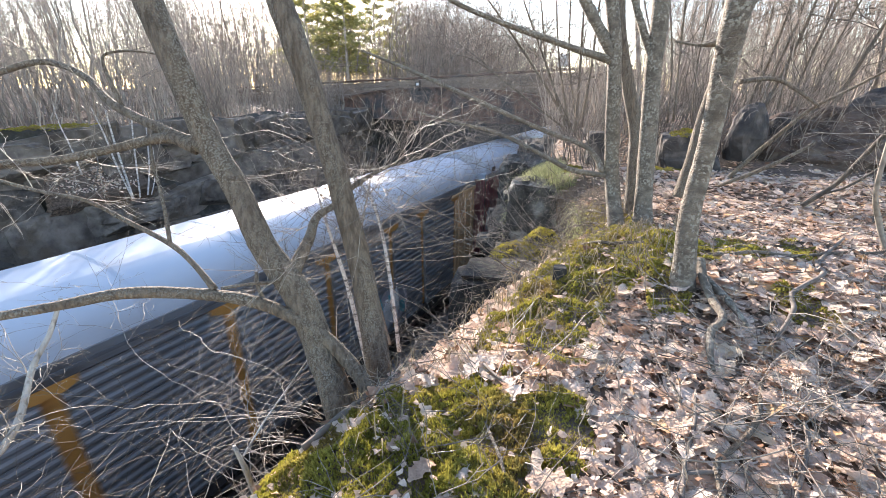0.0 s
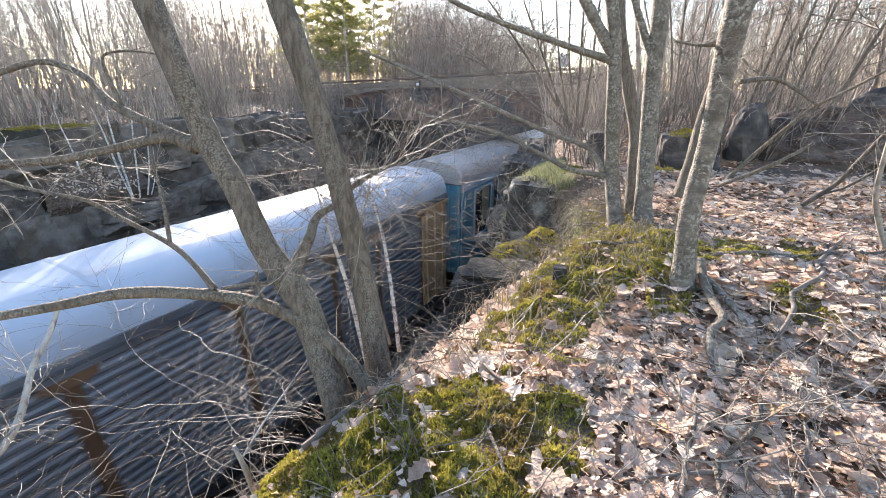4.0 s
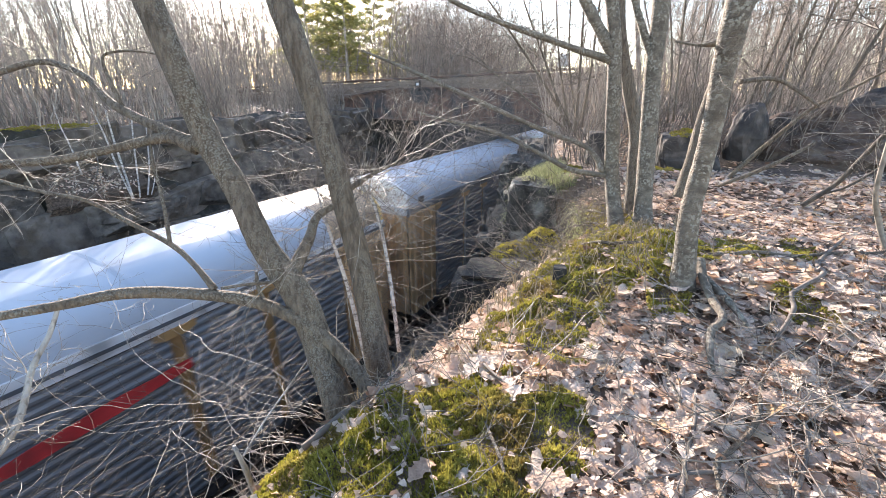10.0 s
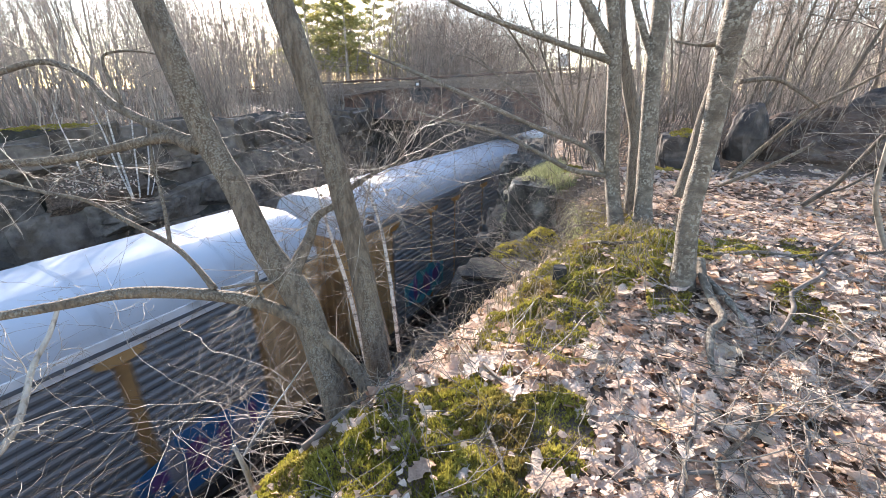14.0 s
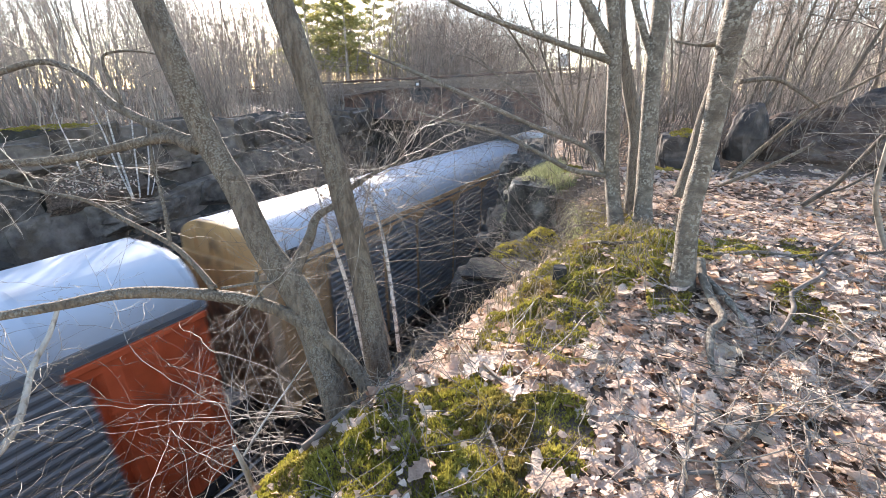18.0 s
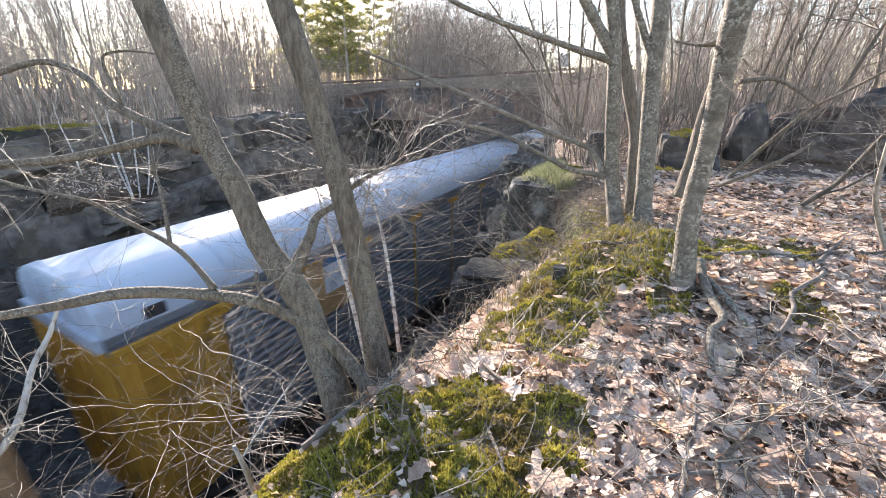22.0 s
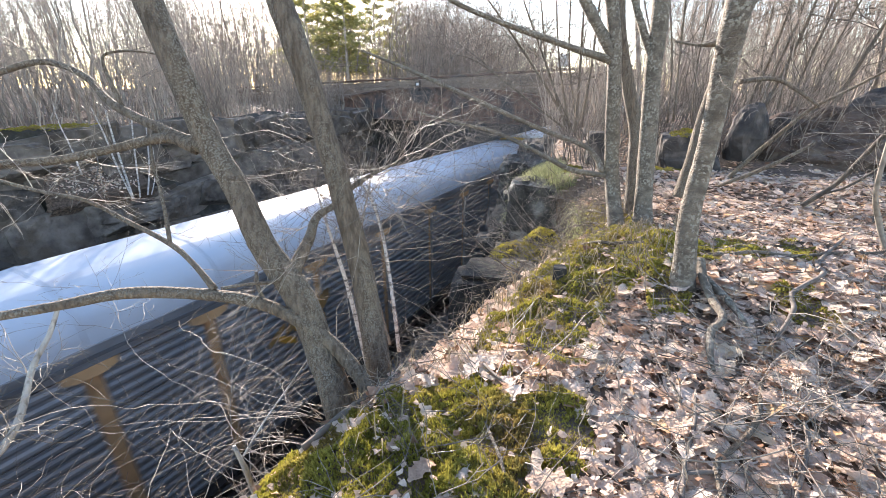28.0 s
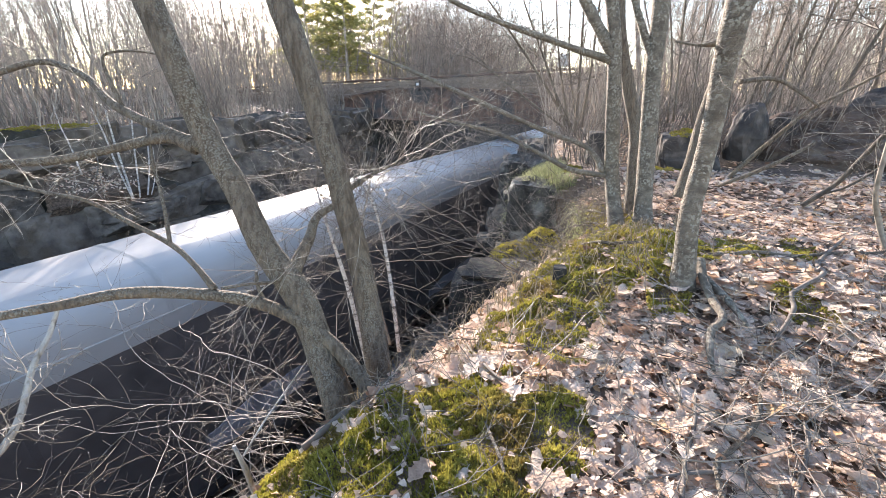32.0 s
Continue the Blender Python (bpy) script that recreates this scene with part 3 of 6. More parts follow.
def car_meshes():
    g = {}
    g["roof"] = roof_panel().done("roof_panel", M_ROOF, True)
    g["cap"] = end_cap().done("end_cap", M_ROOF)
    g["lintel"] = Mesher().box(-0.095, 0.02, -1.53, 1.53, 4.78, 5.04, 0.01).done("end_lintel", M_ROOF)
    g["panel"] = corrugated(BAY - 0.1, 0.0, 0.94, 5, 0.026).done("screen_panel", M_SCREEN)
    post = Mesher().box(-0.16, 0.16, 0.085, 0.16, 1.1, 4.72, 0.012)
    post.add([(-0.36, -0.05, 4.72), (0.36, -0.05, 4.72), (0.36, -0.05, 4.61), (0.18, -0.05, 4.54), (-0.18, -0.05, 4.54), (-0.36, -0.05, 4.61), (-0.36, 0.09, 4.72), (0.36, 0.09, 4.72), (0.36, 0.09, 4.61), (0.18, 0.09, 4.54), (-0.18, 0.09, 4.54), (-0.36, 0.09, 4.61)],
             [(0, 5, 4, 3, 2, 1), (6, 7, 8, 9, 10, 11), (0, 1, 7, 6), (1, 2, 8, 7), (2, 3, 9, 8), (3, 4, 10, 9), (4, 5, 11, 10), (5, 0, 6, 11)])
    g["post"] = post.done("post", P_GOLD)
    g["plain_post"] = Mesher().box(-0.16, 0.16, 0.085, 0.16, 1.1, 4.72, 0.012).done("post", P_SILVER)
    g["chord"] = Mesher().box(0, BODY, -0.05, 0.05, 4.72, 5.03, 0.01).done("top_chord", M_SCREEN)
    g["chord_lip"] = Mesher().box(0, BODY, -0.075, -0.092, 4.84, 4.9).done("rain_lip", P_LIP)
    g["sill"] = Mesher().box(0, BODY, -0.06, 0.06, 0.82, 1.1, 0.01).done("side_sill", M_UNDER)
    g["end_side"] = ribbed_x(0.03, END - 0.05, 1.1, 4.72, 3, -0.04, -0.078).done("end_side_plate", P_GOLD)
    g["end_chord"] = Mesher().box(0.02, END + 0.35, -0.11, -0.04, 4.69, 4.8, 0.008).done("end_chord", P_GOLD)
    d = ribbed_x(0.02, 1.5, 1.12, 4.98, 4, -0.02, -0.07)
    d.v = [(y, x, z) for x, y, z in d.v]
    g["door"] = d.done("end_door", P_GOLD)
    g["vent"] = Mesher().box(0.0, 0.34, -0.03, 0.03, 5.06, 5.26, 0.01).done("corner_vent", M_UNDER)
    lad = Mesher()
    for x in (0.0, 0.4):
        lad.tube([(x, -0.1, 1.2), (x, -0.1, 4.6)], [0.015, 0.015], 5)
    for k in range(10):
        lad.tube([(0.0, -0.1, 1.35 + k * 0.34), (0.4, -0.1, 1.35 + k * 0.34)], [0.012, 0.012], 5)
    g["ladder"] = lad.done("ladder", M_UNDER)
    g["frame"] = Mesher().box(0.1, BODY - 0.1, -1.35, 1.35, 0.95, 1.12, 0.01).box(-0.45, BODY + 0.45, -0.25, 0.25, 0.7, 0.95, 0.01).box(5, BODY - 5, -0.9, 0.9, 0.45, 0.95, 0.03).done("underframe", M_UNDER)
    bog = Mesher()
    for s in (-1, 1):
        y = s * 1.02
        bog.add([(-1.2, y - 0.09, 0.35), (-0.95, y - 0.09, 0.62), (0.95, y - 0.09, 0.62), (1.2, y - 0.09, 0.35), (0.5, y - 0.09, 0.22), (-0.5, y - 0.09, 0.22), (-1.2, y + 0.09, 0.35), (-0.95, y + 0.09, 0.62), (0.95, y + 0.09, 0.62), (1.2, y + 0.09, 0.35), (0.5, y + 0.09, 0.22), (-0.5, y + 0.09, 0.22)],
                [(0, 1, 2, 3, 4, 5), (11, 10, 9, 8, 7, 6), (0, 6, 7, 1), (1, 7, 8, 2), (2, 8, 9, 3), (3, 9, 10, 4), (4, 10, 11, 5), (5, 11, 6, 0)])
    bog.box(-0.25, 0.25, -1.1, 1.1, 0.3, 0.66, 0.02)
    g["bogie"] = bog.done("bogie", M_UNDER)
    wh = Mesher()
    prof = [(0.46, 0.68), (0.46, 0.71), (0.42, 0.725), (0.42, 0.815), (0.35, 0.82), (0.12, 0.80), (0.08, 0.9), (0.08, 0.6), (0.12, 0.7), (0.35, 0.69)]
    for s in (-1, 1):
        rings = []
        for k in range(21):
            a = 2 * math.pi * k / 20
            rings.append([(r * math.cos(a), s * y, 0.42 + r * math.sin(a)) for r, y in prof])
        wh.loft(rings, caps=False)
    wh.tube([(0, -0.7, 0.42), (0, 0.7, 0.42)], [0.075, 0.075], 10)
    g["wheelset"] = wh.done("wheelset", M_STEEL)
    return g


CARM = car_meshes()


def recolour(ob, mat):
    ob.material_slots[0].link = "OBJECT"
    ob.material_slots[0].material = mat
    return ob


def running_gear(car):
    piece("underframe", CARM["frame"], car)
    for x in (3.4, BODY - 3.4):
        b = piece("bogie", CARM["bogie"], car, pose(x, 0, 0))
        for dx in (-0.89, 0.89):
            piece("wheelset", CARM["wheelset"], b, pose(dx, 0, 0))


def roof_panels(car, mat=None, tail=None):
    for k in range(BAYS):
        x0, x1 = (0.121, BAY) if k == 0 else (k * BAY, (k + 1) * BAY) if k < BAYS - 1 else (k * BAY, BODY - 0.121)
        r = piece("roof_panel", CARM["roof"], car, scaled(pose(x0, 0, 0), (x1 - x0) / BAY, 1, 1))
        if k == BAYS - 1 and tail:
            recolour(r, tail)
        elif mat:
            recolour(r, mat)


def autorack(label, post, ends, cap=None, tail=None, roof=None, screen=None, door=None, gusset=True, chord=None):
    """A tall enclosed car carrier: ribbed screens between posts, solid plates at the ends, a rounded white roof."""
    car = thing("car_carrier_wagon", label, "railway wagon", "wagons of the train")
    running_gear(car)
    roof_panels(car, roof, tail)
    for m in (pose(0, 0, 0), pose(BODY, 0, 0, 0, 0, 180)):
        c = piece("end_cap", CARM["cap"], car, m)
        lintel = piece("end_lintel", CARM["lintel"], car, m)
        if cap:
            recolour(c, cap)
            recolour(lintel, cap)
        for s in (1, -1):
            recolour(piece("end_door", CARM["door"], car, m @ Matrix.Diagonal((1, s, 1, 1))), door or ends)
    for side in (0, 1):
        base = pose(0, -1.58, 0) if side == 0 else pose(BODY, 1.58, 0, 0, 0, 180)
        ch = piece("top_chord", CARM["chord"], car, base)
        if chord:
            recolour(ch, chord)
        piece("rain_lip", CARM["chord_lip"], car, base)
        piece("side_sill", CARM["sill"], car, base)
        for x in (0.0, BODY - END):
            recolour(piece("end_side_plate", CARM["end_side"], car, base @ pose(x, 0, 0)), ends)
            recolour(piece("end_chord", CARM["end_chord"], car, base @ pose(x - (0.37 if x else 0), 0, 0)), ends)
        for x0, x1 in zip(POSTS, POSTS[1:]):
            wide = (x1 - x0 - 0.26) / (BAY - 0.1)
            for j in range(4 if side == 0 else 1):
                p = piece("screen_panel", CARM["panel"], car, base @ scaled(pose(x0 + 0.13, 0, 1.1 + j * (0.9 if side == 0 else 0)), wide, 1, 0.94 if side == 0 else 3.8))
                if screen:
                    recolour(p, screen)
        for x in POSTS:
            recolour(piece("post", CARM["post" if gusset else "plain_post"], car, base @ pose(x, 0, 0)), post)
        recolour(piece("ladder", CARM["ladder"], car, base @ pose(0.3, 0, 0)), ends)
        piece("corner_vent", CARM["vent"], car, base @ pose(0.62, 0, 0))
    return car


def side_patch(car, name, x0, x1, z0, z1, mat, seed, label, slope=0.0, y=-1.66):
    """A painted shape lying on the side: a band with an uneven outline."""
    x0, x1 = x0 * SIDE, x1 * SIDE
    rng = random.Random(seed)
    n = 10
    up, low = [], []
    for i in range(n + 1):
        k = i / n
        x = x0 + (x1 - x0) * k
        swell = 0.6 + 0.4 * math.sin(math.pi * k)
        zc = (z0 + z1) / 2 + slope * (x - x0)
        h = (z1 - z0) / 2 * swell * rng.uniform(0.75, 1.1)
        up.append((x, zc + h))
        low.append((x, zc - h * rng.uniform(0.8, 1.1)))
    ring = up + low[::-1]
    m = Mesher()
    k = len(ring)
    m.add([(x, y, z) for x, z in ring] + [(x, y + 0.012, z) for x, z in ring], [tuple(range(k)), tuple(range(k, 2 * k))[::-1]] + [(i, (i + 1) % k, k + (i + 1) % k, k + i) for i in range(k)])
    return piece(name, m.done(name, mat), car, label=label)


def smooth_side(label, side_mat, roof_mat, name="covered_wagon", category="railway wagon"):
    """A tall wagon with flat plated sides."""
    car = thing(name, label, category, "wagons of the train")
    running_gear(car)
    roof_panels(car, roof_mat)
    for m in (pose(0, 0, 0), pose(BODY, 0, 0, 0, 0, 180)):
        recolour(piece("end_cap", CARM["cap"], car, m), roof_mat)
        for s in (1, -1):
            recolour(piece("end_door", CARM["door"], car, m @ Matrix.Diagonal((1, s, 1, 1))), side_mat)
    for side in (0, 1):
        base = pose(0, -1.58, 0) if side == 0 else pose(BODY, 1.58, 0, 0, 0, 180)
        piece("side_sill", CARM["sill"], car, base)
        recolour(piece("top_chord", CARM["chord"], car, base), roof_mat)
        for k in range(BAYS):
            recolour(piece("side_plate", PLATE, car, base @ pose(k * BAY, 0, 0)), side_mat)
    return car


PLATE = Mesher().box(0.006, BAY - 0.006, -0.04, 0.03, 1.1, 4.72, 0.006).done("side_plate", P_DARK)


def opening(car, x0, x1, z0, z1, frame_mat, name="window", panel=0.0):
    """A framed dark opening in the side; panel: the share of it that a beige board fills."""
    x0, x1 = x0 * SIDE, x1 * SIDE
    m = Mesher()
    y, b = -1.62, 0.08
    m.box(x0, x1, y - 0.045, y, z0, z0 + b).box(x0, x1, y - 0.045, y, z1 - b, z1).box(x0, x0 + b, y - 0.045, y, z0 + b, z1 - b).box(x1 - b, x1, y - 0.045, y, z0 + b, z1 - b)
    w = piece(name, m.done(name + "_frame", frame_mat), car)
    piece("pane", Mesher().box(x0 + b, x1 - b, y - 0.012, y - 0.001, z0 + b, z1 - b).done("pane", M_GLASS), w)
    if panel:
        piece("board", Mesher().box(x1 - b - (x1 - x0) * panel, x1 - b - 0.2, y - 0.022, y - 0.013, z0 + b + 0.5, z1 - b).done("board", P_BEIGE), w, label="beige board behind the opening")


def coach():
    car = smooth_side("blue flat-sided coach with dark openings and grey roof", P_COACH, M_ROOF_GREY, "passenger_coach", "passenger coach")
    piece("stripe", Mesher().box(0.02, BODY - 0.02, -1.652, -1.632, 4.74, 4.97, 0.004).done("stripe", P_COACH_PALE), car, label="pale blue stripe under the roof")
    for z in (4.5, 4.58, 4.66):
        piece("groove", Mesher().box(0.3, BODY - 0.3, -1.632, -1.621, z, z + 0.02).done("groove", P_BLUE), car)
    # dark strips laid on the side plates; their black imitates shade in recesses
    for x, z0 in ((3.6, 1.4), (9.5, 2.4), (11.1, 1.6), (14.45, 1.6), (16.1, 1.6), (20.5, 1.6), (24.1, 1.6)):
        x *= SIDE
        piece("door_recess", Mesher().box(x, x + 0.36, -1.64, -1.621, z0, 4.71).done("door_recess", M_GLASS), car, label="flat dark strip standing in for a shaded upright recess")
        piece("door_edge", Mesher().box(x + 0.361, x + 0.5, -1.66, -1.621, z0 - 0.1, 4.71, 0.006).done("door_edge", P_COACH_PALE), car, label="pale blue upright edge")
    for x0, x1, z0, z1, p in ((1.2, 3.2, 2.4, 4.6, 0.5), (5.2, 6.9, 2.2, 3.9, 0.0), (7.2, 9.4, 2.4, 4.65, 0.45), (12.0, 14.4, 2.3, 4.65, 0.5), (17.2, 18.85, 2.15, 3.9, 0.35), (19.1, 20.45, 3.2, 4.6, 0.3), (21.9, 24.05, 3.2, 4.65, 0.4)):
        opening(car, x0, x1, z0, z1, P_COACH_PALE, "window", p)
    # flat dark plate on the side, its colour imitating a shaded open bay
    piece("end_recess", Mesher().box(24.1, BODY - 0.15, -1.64, -1.621, 1.3, 4.71).done("end_recess", M_UNDER), car, label="flat dark plate standing in for a shaded end bay")
    piece("notice", Mesher().box(24.65, 25.25, -1.655, -1.641, 4.0, 4.6, 0.004).done("notice", P_WHITE), car, label="white square notice")
    piece("valve_box", Mesher().box(24.75, 25.15, -1.75, -1.641, 1.5, 2.2, 0.02).done("valve_box", P_YELLOW), car, label="yellow box low on the side")
    return car


def graffiti(car, x0, x1, z0, z1, mats, seed, label):
    """Spray-painted lettering-like shapes: a broad field and loose strokes over it."""
    rng = random.Random(seed)
    side_patch(car, "spray_painting", x0, x1, z0, z1, mats[0], seed, label, y=-1.648)
    for i in range(7):
        a = x0 + (x1 - x0) * (0.08 + 0.12 * i)
        h = (z1 - z0)
        side_patch(car, "spray_stroke", a, a + rng.uniform(0.25, 0.6), z0 + h * rng.uniform(0.05, 0.4), z0 + h * rng.uniform(0.6, 1.0), mats[1 + i % (len(mats) - 1)], seed + i, "", rng.uniform(-0.5, 0.5), y=-1.656 - 0.003 * (i % 2))


def bar(car, name, x0, x1, z0, z1, mat, y=-1.66, label=""):
    piece(name, Mesher().box(x0 * SIDE, x1 * SIDE, y, y + 0.012, z0, z1).done(name, mat), car, label=label)


def car_markings(cars):
    """What sets the wagons apart; cars is the train from its second wagon on."""
    graffiti(cars[0], 18.9, 21.4, 1.3, 2.7, (P_PALE, P_TEAL, P_WHITE), 1, "grey-green spray paint low on the side")
    for x in (1.7, 11.7, 24.1):
        bar(cars[1], "reflector", x, x + 1.1, 1.74, 1.83, P_SPRAY_YELLOW, label="yellow reflective strip")
    c = cars[4]
    piece("side_board", Mesher().box(4.38, 6.44, -1.66, -1.64, 2.9, 4.7, 0.004).done("side_board", P_BOARD), c, label="dusty pink-brown board on the side")
    m = Mesher()
    ring = [(4.75, 4.04), (5.8, 4.04), (6.05, 4.4), (5.85, 4.68), (4.8, 4.68), (4.6, 4.4)]
    m.add([(x, -1.674, z) for x, z in ring] + [(x, -1.661, z) for x, z in ring], [tuple(range(6)), tuple(range(6, 12))[::-1]] + [(i, (i + 1) % 6, 6 + (i + 1) % 6, 6 + i) for i in range(6)])
    piece("emblem", m.done("emblem", P_INDIGO), c, label="blue six-sided emblem")
    for z in (4.13, 4.31, 4.48):
        bar(c, "emblem_bar", 5.0, 6.2, z, z + 0.11, P_LILAC, -1.679)
    for i in range(6):
        bar(c, "lettering_bar", 5.0 + i * 0.19, 5.1 + i * 0.19, 3.45, 3.98, P_DUSTY, -1.668)
    graffiti(c, 17.6, 20.9, 1.2, 2.2, (P_PURPLE, P_BLUE, P_PALE), 2, "purple spray paint low on the side")
    for c in (cars[5], cars[10]):
        top = ribbed_x(-1.5, 1.5, 4.1, 4.99, 9, -0.075, -0.11)
        top.v = [(y, x, z) for x, y, z in top.v]
        piece("end_header", top.done("end_header", P_YELLOW if c is cars[5] else P_GOLD), c, label="yellow ribbed header over the end doors")
        piece("corner_post", Mesher().box(-0.09, 0.16, -1.69, -1.56, 1.1, 4.99, 0.01).done("corner_post", P_CREAM), c, label="cream corner post")
    c = cars[5]
    graffiti(c, 4.8, 9.0, 1.2, 2.8, (P_BLUE, P_TEAL, P_WHITE, P_BLUE), 3, "blue spray paint low on the side")
    graffiti(c, 9.2, 12.4, 1.4, 2.5, (P_PALE, P_WHITE, P_BLUE), 4, "grey spray paint low on the side")
    graffiti(c, 0.5, 4.6, 1.15, 2.0, (P_TEAL, P_BLUE), 5, "teal spray paint beside the end")
    side_patch(c, "spray_stroke", 17.4, 20.8, 3.68, 3.98, P_SPRAY_RED, 6, "red sprayed line", 0.04, y=-1.69)
    c = cars[7]
    graffiti(c, 10.6, 15.4, 1.15, 2.5, (P_PURPLE, P_TEAL, P_BLUE), 7, "purple and teal spray paint low on the side")
    graffiti(c, 22.2, 25.0, 1.2, 2.7, (P_BLUE, P_PURPLE, P_PALE), 8, "blue and purple spray paint low on the side")
    graffiti(cars[8], 2.4, 5.2, 1.3, 2.7, (P_TEAL, P_BLUE, P_PURPLE), 9, "teal spray paint near the end")
    graffiti(cars[9], 15.6, 20.0, 1.2, 2.2, (P_TEAL, P_TEAL, P_SPRAY_RED), 10, "teal spray paint low on the side")
    side_patch(cars[9], "spray_stroke", 20.4, 22.4, 2.9, 3.1, P_SPRAY_RED, 11, "red sprayed line", 0.25, y=-1.69)
    graffiti(cars[10], 16.4, 22.2, 1.1, 2.3, (P_OLIVE, P_OLIVE, P_PALE), 12, "olive green painted field low on the side")
    bar(cars[10], "notice", 25.7, 26.4, 3.2, 3.65, P_SILVER, -1.672, "pale painted notice")
    graffiti(cars[11], 12.4, 18.8, 1.2, 2.35, (P_MAROON, P_PURPLE, P_MAROON), 13, "dull maroon and purple spray paint low on the side")
    c = cars[12]
    for x0, x1, z0, z1 in ((4.1, 4.7, 3.2, 4.7), (5.6, 6.2, 3.2, 4.7), (4.7, 5.6, 3.2, 3.75)):
        bar(c, "side_board", x0, x1, z0, z1, P_GOLD, -1.672, "golden board on the side")
    bar(c, "emblem", 4.71, 5.59, 3.76, 4.5, P_SILVER, -1.668, "pale emblem on the board")
    bar(c, "emblem_bar", 4.71, 5.59, 4.51, 4.7, P_BLUE, -1.668)
    c = cars[14]
    piece("side_board", Mesher().box(3.22, 5.5, -1.66, -1.64, 2.9, 4.98, 0.004).done("side_board", P_BROWN), c, label="brown board on the side")
    for x0, x1, z0, z1 in ((3.78, 3.9, 4.38, 4.9), (3.78, 4.5, 4.78, 4.9), (3.78, 4.5, 4.38, 4.5), (4.62, 4.74, 4.38, 4.9), (5.3, 5.42, 4.38, 4.9)):
        bar(c, "emblem_bar", x0, x1, z0, z1, P_CREAM, -1.674)
    side_patch(c, "emblem_bar", 4.7, 5.35, 4.58, 4.72, P_CREAM, 14, "", -0.35, y=-1.674)
    bar(c, "lettering_bar", 3.9, 5.3, 4.12, 4.2, P_CREAM, -1.674)
    c = cars[15]
    for i in range(7):
        side_patch(c, "spray_stroke", 7.5 + 0.25 * i, 8.0 + 0.25 * i, 3.22 + 0.02 * i, 3.42 + 0.05 * i, P_YELLOW if i % 2 else P_OCHRE, 20 + i, "yellow sprayed scrawl", (-1) ** i * 0.6, y=-1.69 - 0.003 * (i % 2))
    side_patch(c, "spray_stroke", 0.95, 1.5, 3.55, 3.95, P_SPRAY_YELLOW, 30, "yellow sprayed blot", y=-1.69)
    c = cars[16]
    bar(c, "painted_band", 6.6, 9.1, 3.6, 3.92, P_SILVER, -1.69, "pale painted band on the side")
    for i in range(5):
        bar(c, "lettering_bar", 6.75 + 0.47 * i, 7.05 + 0.47 * i, 3.72, 3.8, M_UNDER, -1.696)
    c = cars[17]
    side_patch(c, "worn_patch", 9.0, 11.8, 1.6, 2.4, P_PALE, 41, "pale worn patch", y=-1.634)
    side_patch(c, "worn_patch", 18.0, 22.0, 1.15, 1.7, P_PALE, 42, "pale worn patch", y=-1.634)


def build_train():
    cars = []
    a = autorack
    cars.append(a("grey ribbed car carrier with golden posts", P_ORANGE, P_GOLD))
    cars.append(a("grey ribbed car carrier with orange posts", P_ORANGE, P_TAN))
    cars.append(a("grey ribbed car carrier with maroon ends and posts", P_MAROON, P_MAROON))
    cars.append(a("dark ribbed car carrier with golden ends", P_BROWN, P_TAN, screen=None))
    cars.append(coach())
    cars.append(a("silver ribbed car carrier with rusty brown ends", P_DUSTY, P_RUSTY, gusset=False))
    cars.append(a("grey car carrier with a yellow roof end and blue spray paint", P_GOLD, P_TAN, cap=P_PALE_YELLOW, tail=P_CREAM, door=P_MAROON, chord=P_SILVER))
    cars.append(a("grey car carrier with tan ends and orange posts", P_TAN, P_TAN, cap=P_WHITE))
    cars.append(a("grey car carrier with golden ends", P_GOLD, P_TAN, chord=P_SILVER))
    cars.append(a("dark car carrier with golden ends and blue spray paint", P_ORANGE, P_GOLD))
    cars.append(a("grey car carrier with bright orange-red ends and posts", P_RED, P_RED))
    cars.append(a("grey car carrier with an ochre roof end and tan plates", P_TAN, P_TAN, cap=P_GOLD, tail=P_CREAM, door=P_BROWN, chord=P_TAN))
    cars.append(a("grey car carrier with golden ends", P_GOLD, P_TAN))
    cars.append(a("dark car carrier with deep yellow ends", P_YELLOW, P_YELLOW))
    cars.append(a("grey car carrier with dull golden-brown ends", P_GOLD, P_OCHRE, chord=P_WHITE))
    cars.append(a("brown car carrier with a white shape on its side", P_BROWN, P_BROWN, cap=P_DUSTY, tail=P_CREAM, door=P_DUSTY))
    cars.append(a("grey car carrier with golden posts and a white roof end", P_TAN, P_GOLD))
    cars.append(a("silver-grey car carrier with a yellow roof end", P_SILVER, P_SILVER, cap=P_PALE_YELLOW, chord=P_WHITE, gusset=False))
    cars.append(smooth_side("dark brown flat-sided wagon with a grey roof", P_DARK, M_ROOF_GREY))
    cars.append(a("grey ribbed car carrier with brown ends", P_BROWN, P_BROWN))
    cars.append(a("grey ribbed car carrier with golden ends", P_GOLD, P_GOLD))
    return cars


TRAIN = build_train()
car_markings(TRAIN[1:])


# ---- bridge over the cutting ----
# the railing is tilted down towards the far bank to fit the camera's view
RAKE = Matrix.Translation((0, -1.3, 9.0)) @ pose(0, 0, 0, -1.78) @ Matrix.Translation((0, 1.3, -9.0))


